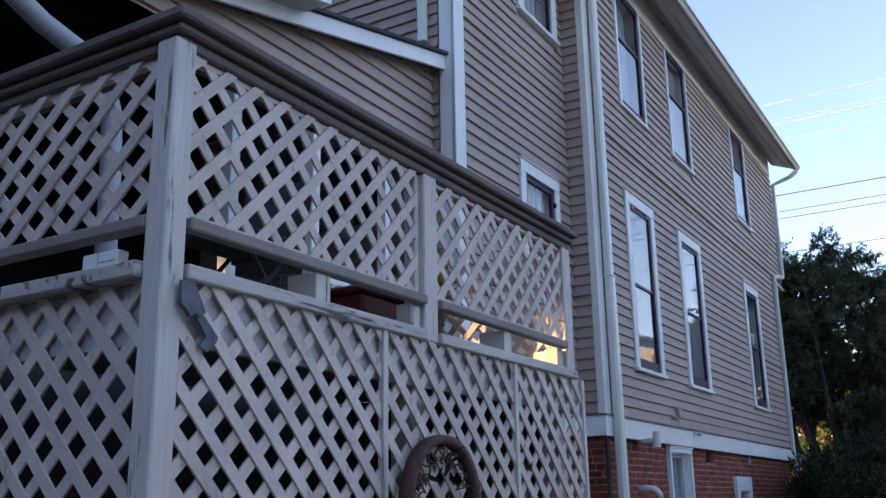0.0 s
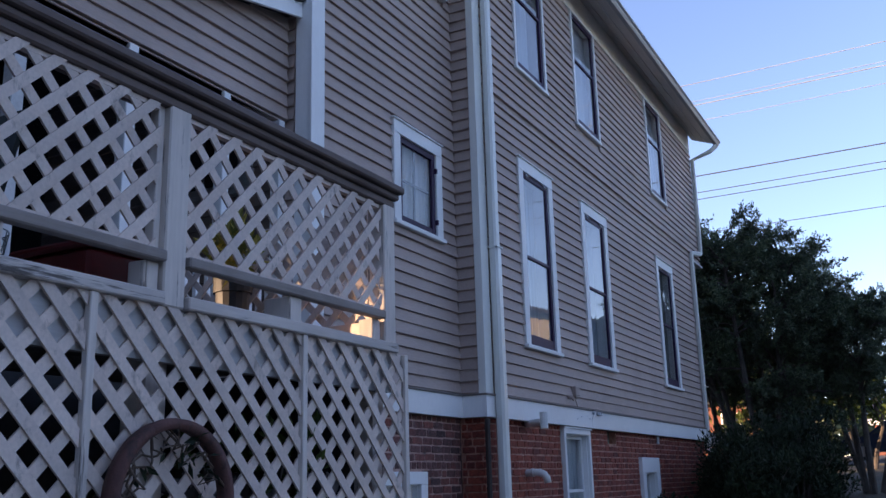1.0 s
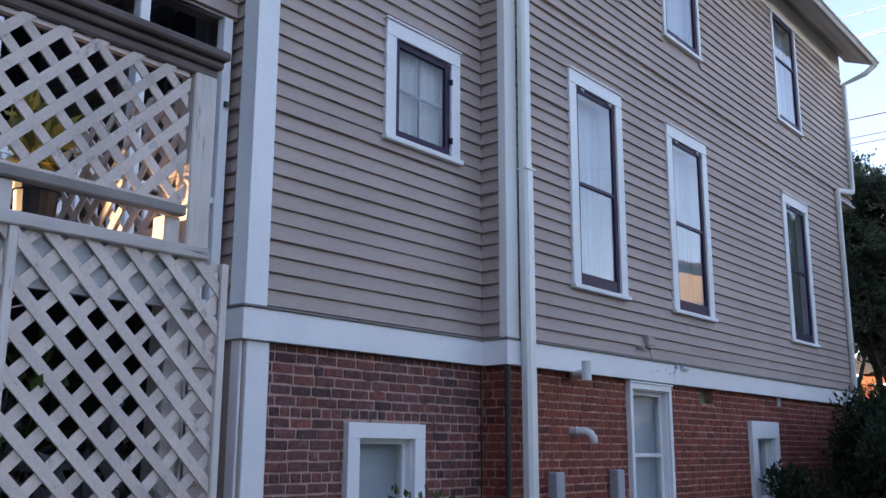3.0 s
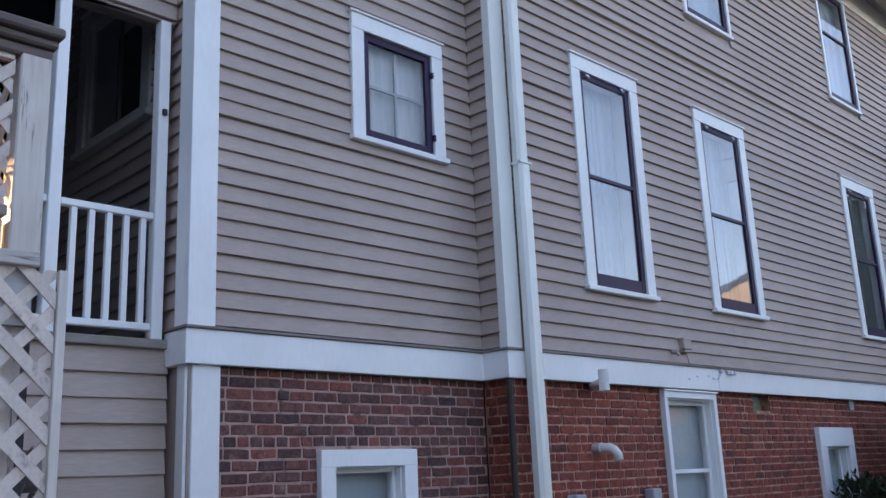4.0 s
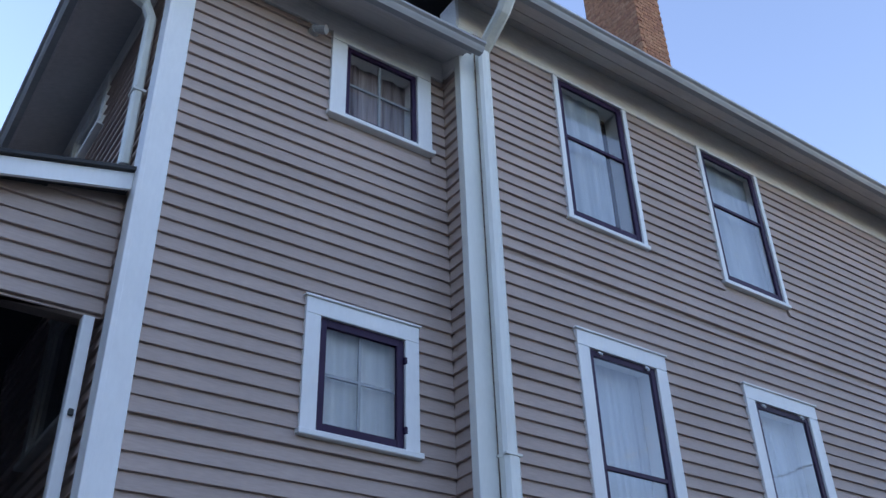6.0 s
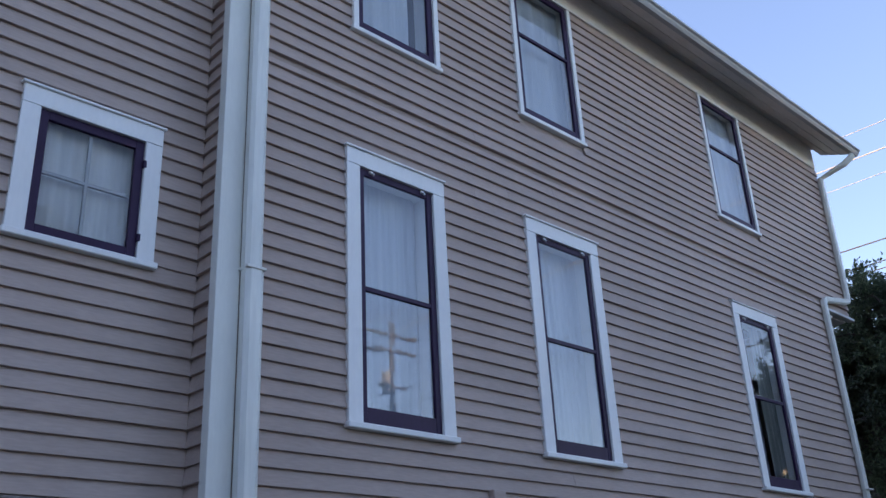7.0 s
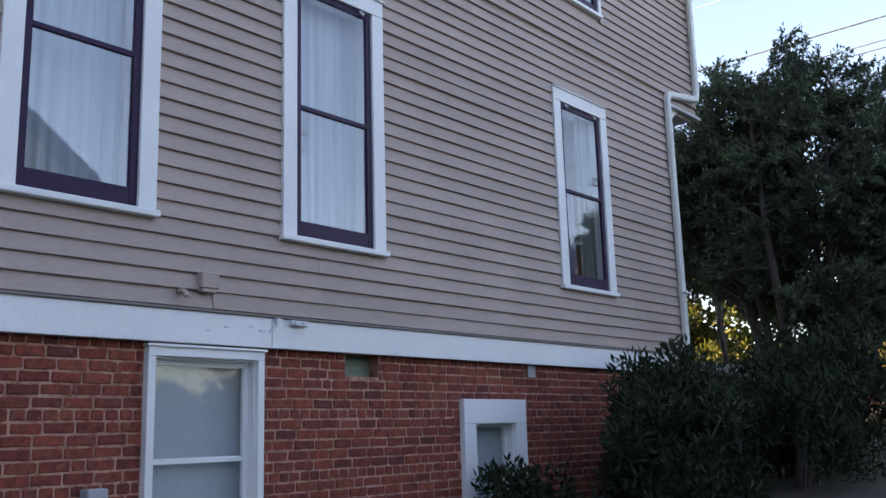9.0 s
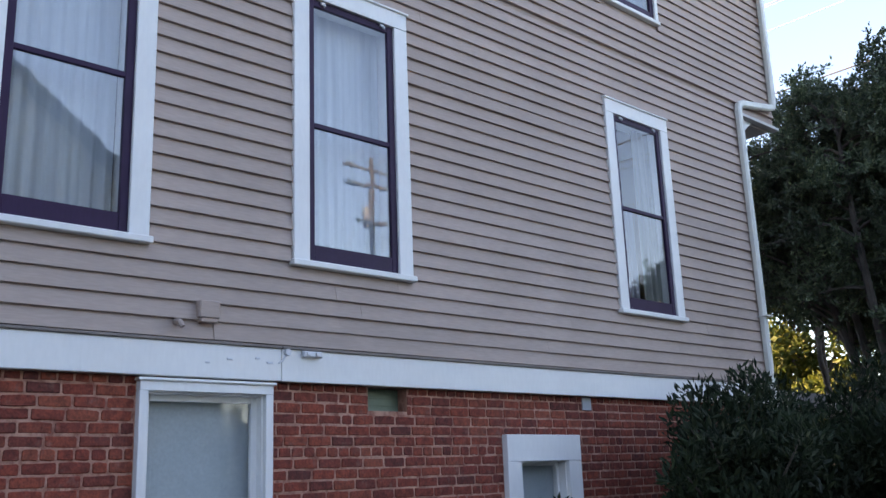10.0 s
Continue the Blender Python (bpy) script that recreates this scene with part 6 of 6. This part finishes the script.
def brick_outline(rnd, a, b, low, top):
    """The worn face of a brick: ten points, with knocked-off corners and wavering edges."""
    w = lambda s: rnd.uniform(-s, s)
    c = [rnd.uniform(0.003, 0.011) for _ in range(4)]
    m = (a + b) / 2
    return [(a + c[0], low + w(.0025)), (m + w(.02), low + w(.0035)), (b - c[1], low + w(.0025)), (b + w(.002), low + c[1] * 0.8), (b + w(.002), top - c[2] * 0.8),
            (b - c[2], top + w(.0025)), (m + w(.02), top + w(.0035)), (a + c[3], top + w(.0025)), (a + w(.002), top - c[3] * 0.8), (a + w(.002), low + c[0] * 0.8)]


def brick_solid(rnd, a, b, low, top, out, place, verts, faces):
    """Adds one brick; place turns depth, along and up into a point."""
    i = len(verts)
    ring = brick_outline(rnd, a, b, low, top)
    m, h = (a + b) / 2, (low + top) / 2
    k0, k1 = 1 - 0.008 / (b - a), 1 - 0.008 / (top - low)
    for d, p in ((-0.03, 0), (out - 0.0035, 0), (out, 1)):
        for u, z in ring:
            if p:
                u, z = m + (u - m) * k0, h + (z - h) * k1
            verts.append(place(d + (rnd.uniform(-0.0012, 0.0012) if p else 0), u, z))
    for r in (0, 10):
        for q in range(10):
            s = (q + 1) % 10
            faces.append((i + r + q, i + r + s, i + r + 10 + s, i + r + 10 + q))
    faces.append(tuple(range(i + 20, i + 30)))


def brick_mesh(name, length, material, seed):
    verts, faces = [], []
    brick_solid(random.Random(seed), 0, length, 0, COURSE - JOINT, 0.0, lambda d, u, z: (d, u, z), verts, faces)
    me = bpy.data.meshes.new(name)
    me.from_pydata(verts, [], faces)
    me.materials.append(material)
    return me


def brick_wall(face, u0, u1, z0, z1, holes, near, parent, materials, seed):
    """Courses of bricks with a row of headers every sixth: single bricks inside near, the rest joined."""
    rnd = random.Random(seed)
    stretch = [brick_mesh("brick", 0.1775, materials[0], seed + i) for i in range(14)]
    header = [brick_mesh("brick", 0.0835, materials[0], seed + 20 + i) for i in range(4)]
    verts, faces = [], []
    turn = Matrix.Rotation(radians(-90), 4, "Z") if face[0] == "y" else Matrix()
    k = math.floor((z1 - FIRST_JOINT) / COURSE)
    singles = 0
    while FIRST_JOINT + k * COURSE > z0 - COURSE:
        z = FIRST_JOINT + k * COURSE
        low = z + 0.0055
        is_header = k % 6 == 0
        pitch = 0.094 if is_header else 0.188
        u = u0 - (rnd.uniform(0.02, 0.17) if not k % 2 else rnd.uniform(0.1, 0.18)) * (0.5 if is_header else 1)
        while u < u1:
            step = pitch * rnd.uniform(0.965, 1.035)
            kind_header = is_header or rnd.random() < 0.06
            if kind_header and not is_header:
                step = 0.094
            a, b = max(u, u0), min(u + step - JOINT, u1)
            u += step
            if b - a < 0.025 or low > z1 - 0.02:
                continue
            cut = False
            for h in holes:
                if min(h[3], low + COURSE) - max(h[2], low) > 0.012:
                    if a >= h[0] - 0.004 and b <= h[1] + 0.004:
                        cut = True
                    elif a < h[0] < b:
                        b = h[0] - 0.003
                    elif a < h[1] < b:
                        a = h[1] + 0.003
            if cut or b - a < 0.02:
                continue
            out = rnd.uniform(-0.004, 0.003)
            top = min(low + COURSE - JOINT, z1 - 0.002)
            if near[0] < a < near[1] and near[2] < low < near[3] and singles < 300:
                singles += 1
                full = 0.0835 if kind_header else 0.1775
                ob = new("brick", rnd.choice(header if kind_header else stretch))
                settle(ob, face_point(face, out, a, low + rnd.uniform(-0.0015, 0.0015)), parent)
                ob.rotation_euler = (turn @ Euler((rnd.uniform(-0.014, 0.014), rnd.uniform(-0.014, 0.014), rnd.uniform(-0.006, 0.006))).to_matrix().to_4x4()).to_euler()
                ob.scale = (1, (b - a) / full, (top - low) / (COURSE - JOINT))
            else:
                brick_solid(rnd, a, b, low, top, out, lambda d, u, z: face_point(face, d, u, z), verts, faces)
        k -= 1
    if face[0] == "y":
        faces = [tuple(f) for f in faces]
    tagged(big_mesh("brickwork", verts, faces, materials[1], parent), kind="stuff")


def holes_of(h, casing, head):
    return (h[0] - casing, h[1] + casing, h[2] - 0.05, h[3] + head)


main_holes = [holes_of(BASEMENT[0], 0.058, 0.085), holes_of(BASEMENT[1], 0.16, 0.21), (12.885, 13.24, 2.07, 2.24)]
wing_holes = [holes_of(WING_BASEMENT, 0.12, 0.11)]
bed = ("x", FOUND[1] - 0.006)
base_main = part("foundation", pierced(bed, 0.25, 9.18, 18.40, 0.0, 2.236, [BASEMENT[0], BASEMENT[1], (12.885, 13.24, 2.07, 2.236)]), MORTAR, house, "red brick foundation wall with pale joints")
base_wing = part("foundation", pierced(("x", WINGFOUND[1] - 0.006), 0.25, 6.67, 9.16, 0.0, 2.236, [WING_BASEMENT]), OLDMORTAR, house, "weathered brown brick foundation wall")
base_return = part("foundation", pierced(("y", 9.165 + 0.009), 0.2, -3.90, -3.66, 0.0, 2.236, []), MORTAR, house)
base_rear = part("foundation", pierced(("y", 6.655 + 0.009), 0.2, -4.25, -3.91, 0.0, 2.236, []), OLDMORTAR, house)
bm = bmesh.new()
box(bm, -3.89, -3.865, 6.655, 6.845, 0.0, 2.236, 0.005)
box(bm, -3.985, -3.891, 6.62, 6.652, 0.0, 2.236, 0.004)
part("foundation_post", bm, TRIM, house)
brick_wall(FOUND, 9.17, 18.38, 0.0, 2.236, main_holes, (9.5, 14.3, 1.55, 2.24), base_main, (BRICK, BRICK_REST), 100)
brick_wall(WINGFOUND, 6.85, 9.155, 0.0, 2.236, wing_holes, (6.8, 9.2, 1.1, 2.24), base_wing, (OLDBRICK, OLDBRICK_REST), 200)
brick_wall(("y", 9.165), -3.885, -3.645, 0.0, 2.236, [], (0, -1, 0, 0), base_return, (BRICK, BRICK_REST), 300)
brick_wall(("y", 6.655), -4.09, -3.99, 0.0, 2.236, [], (0, -1, 0, 0), base_rear, (OLDBRICK, OLDBRICK_REST), 400)
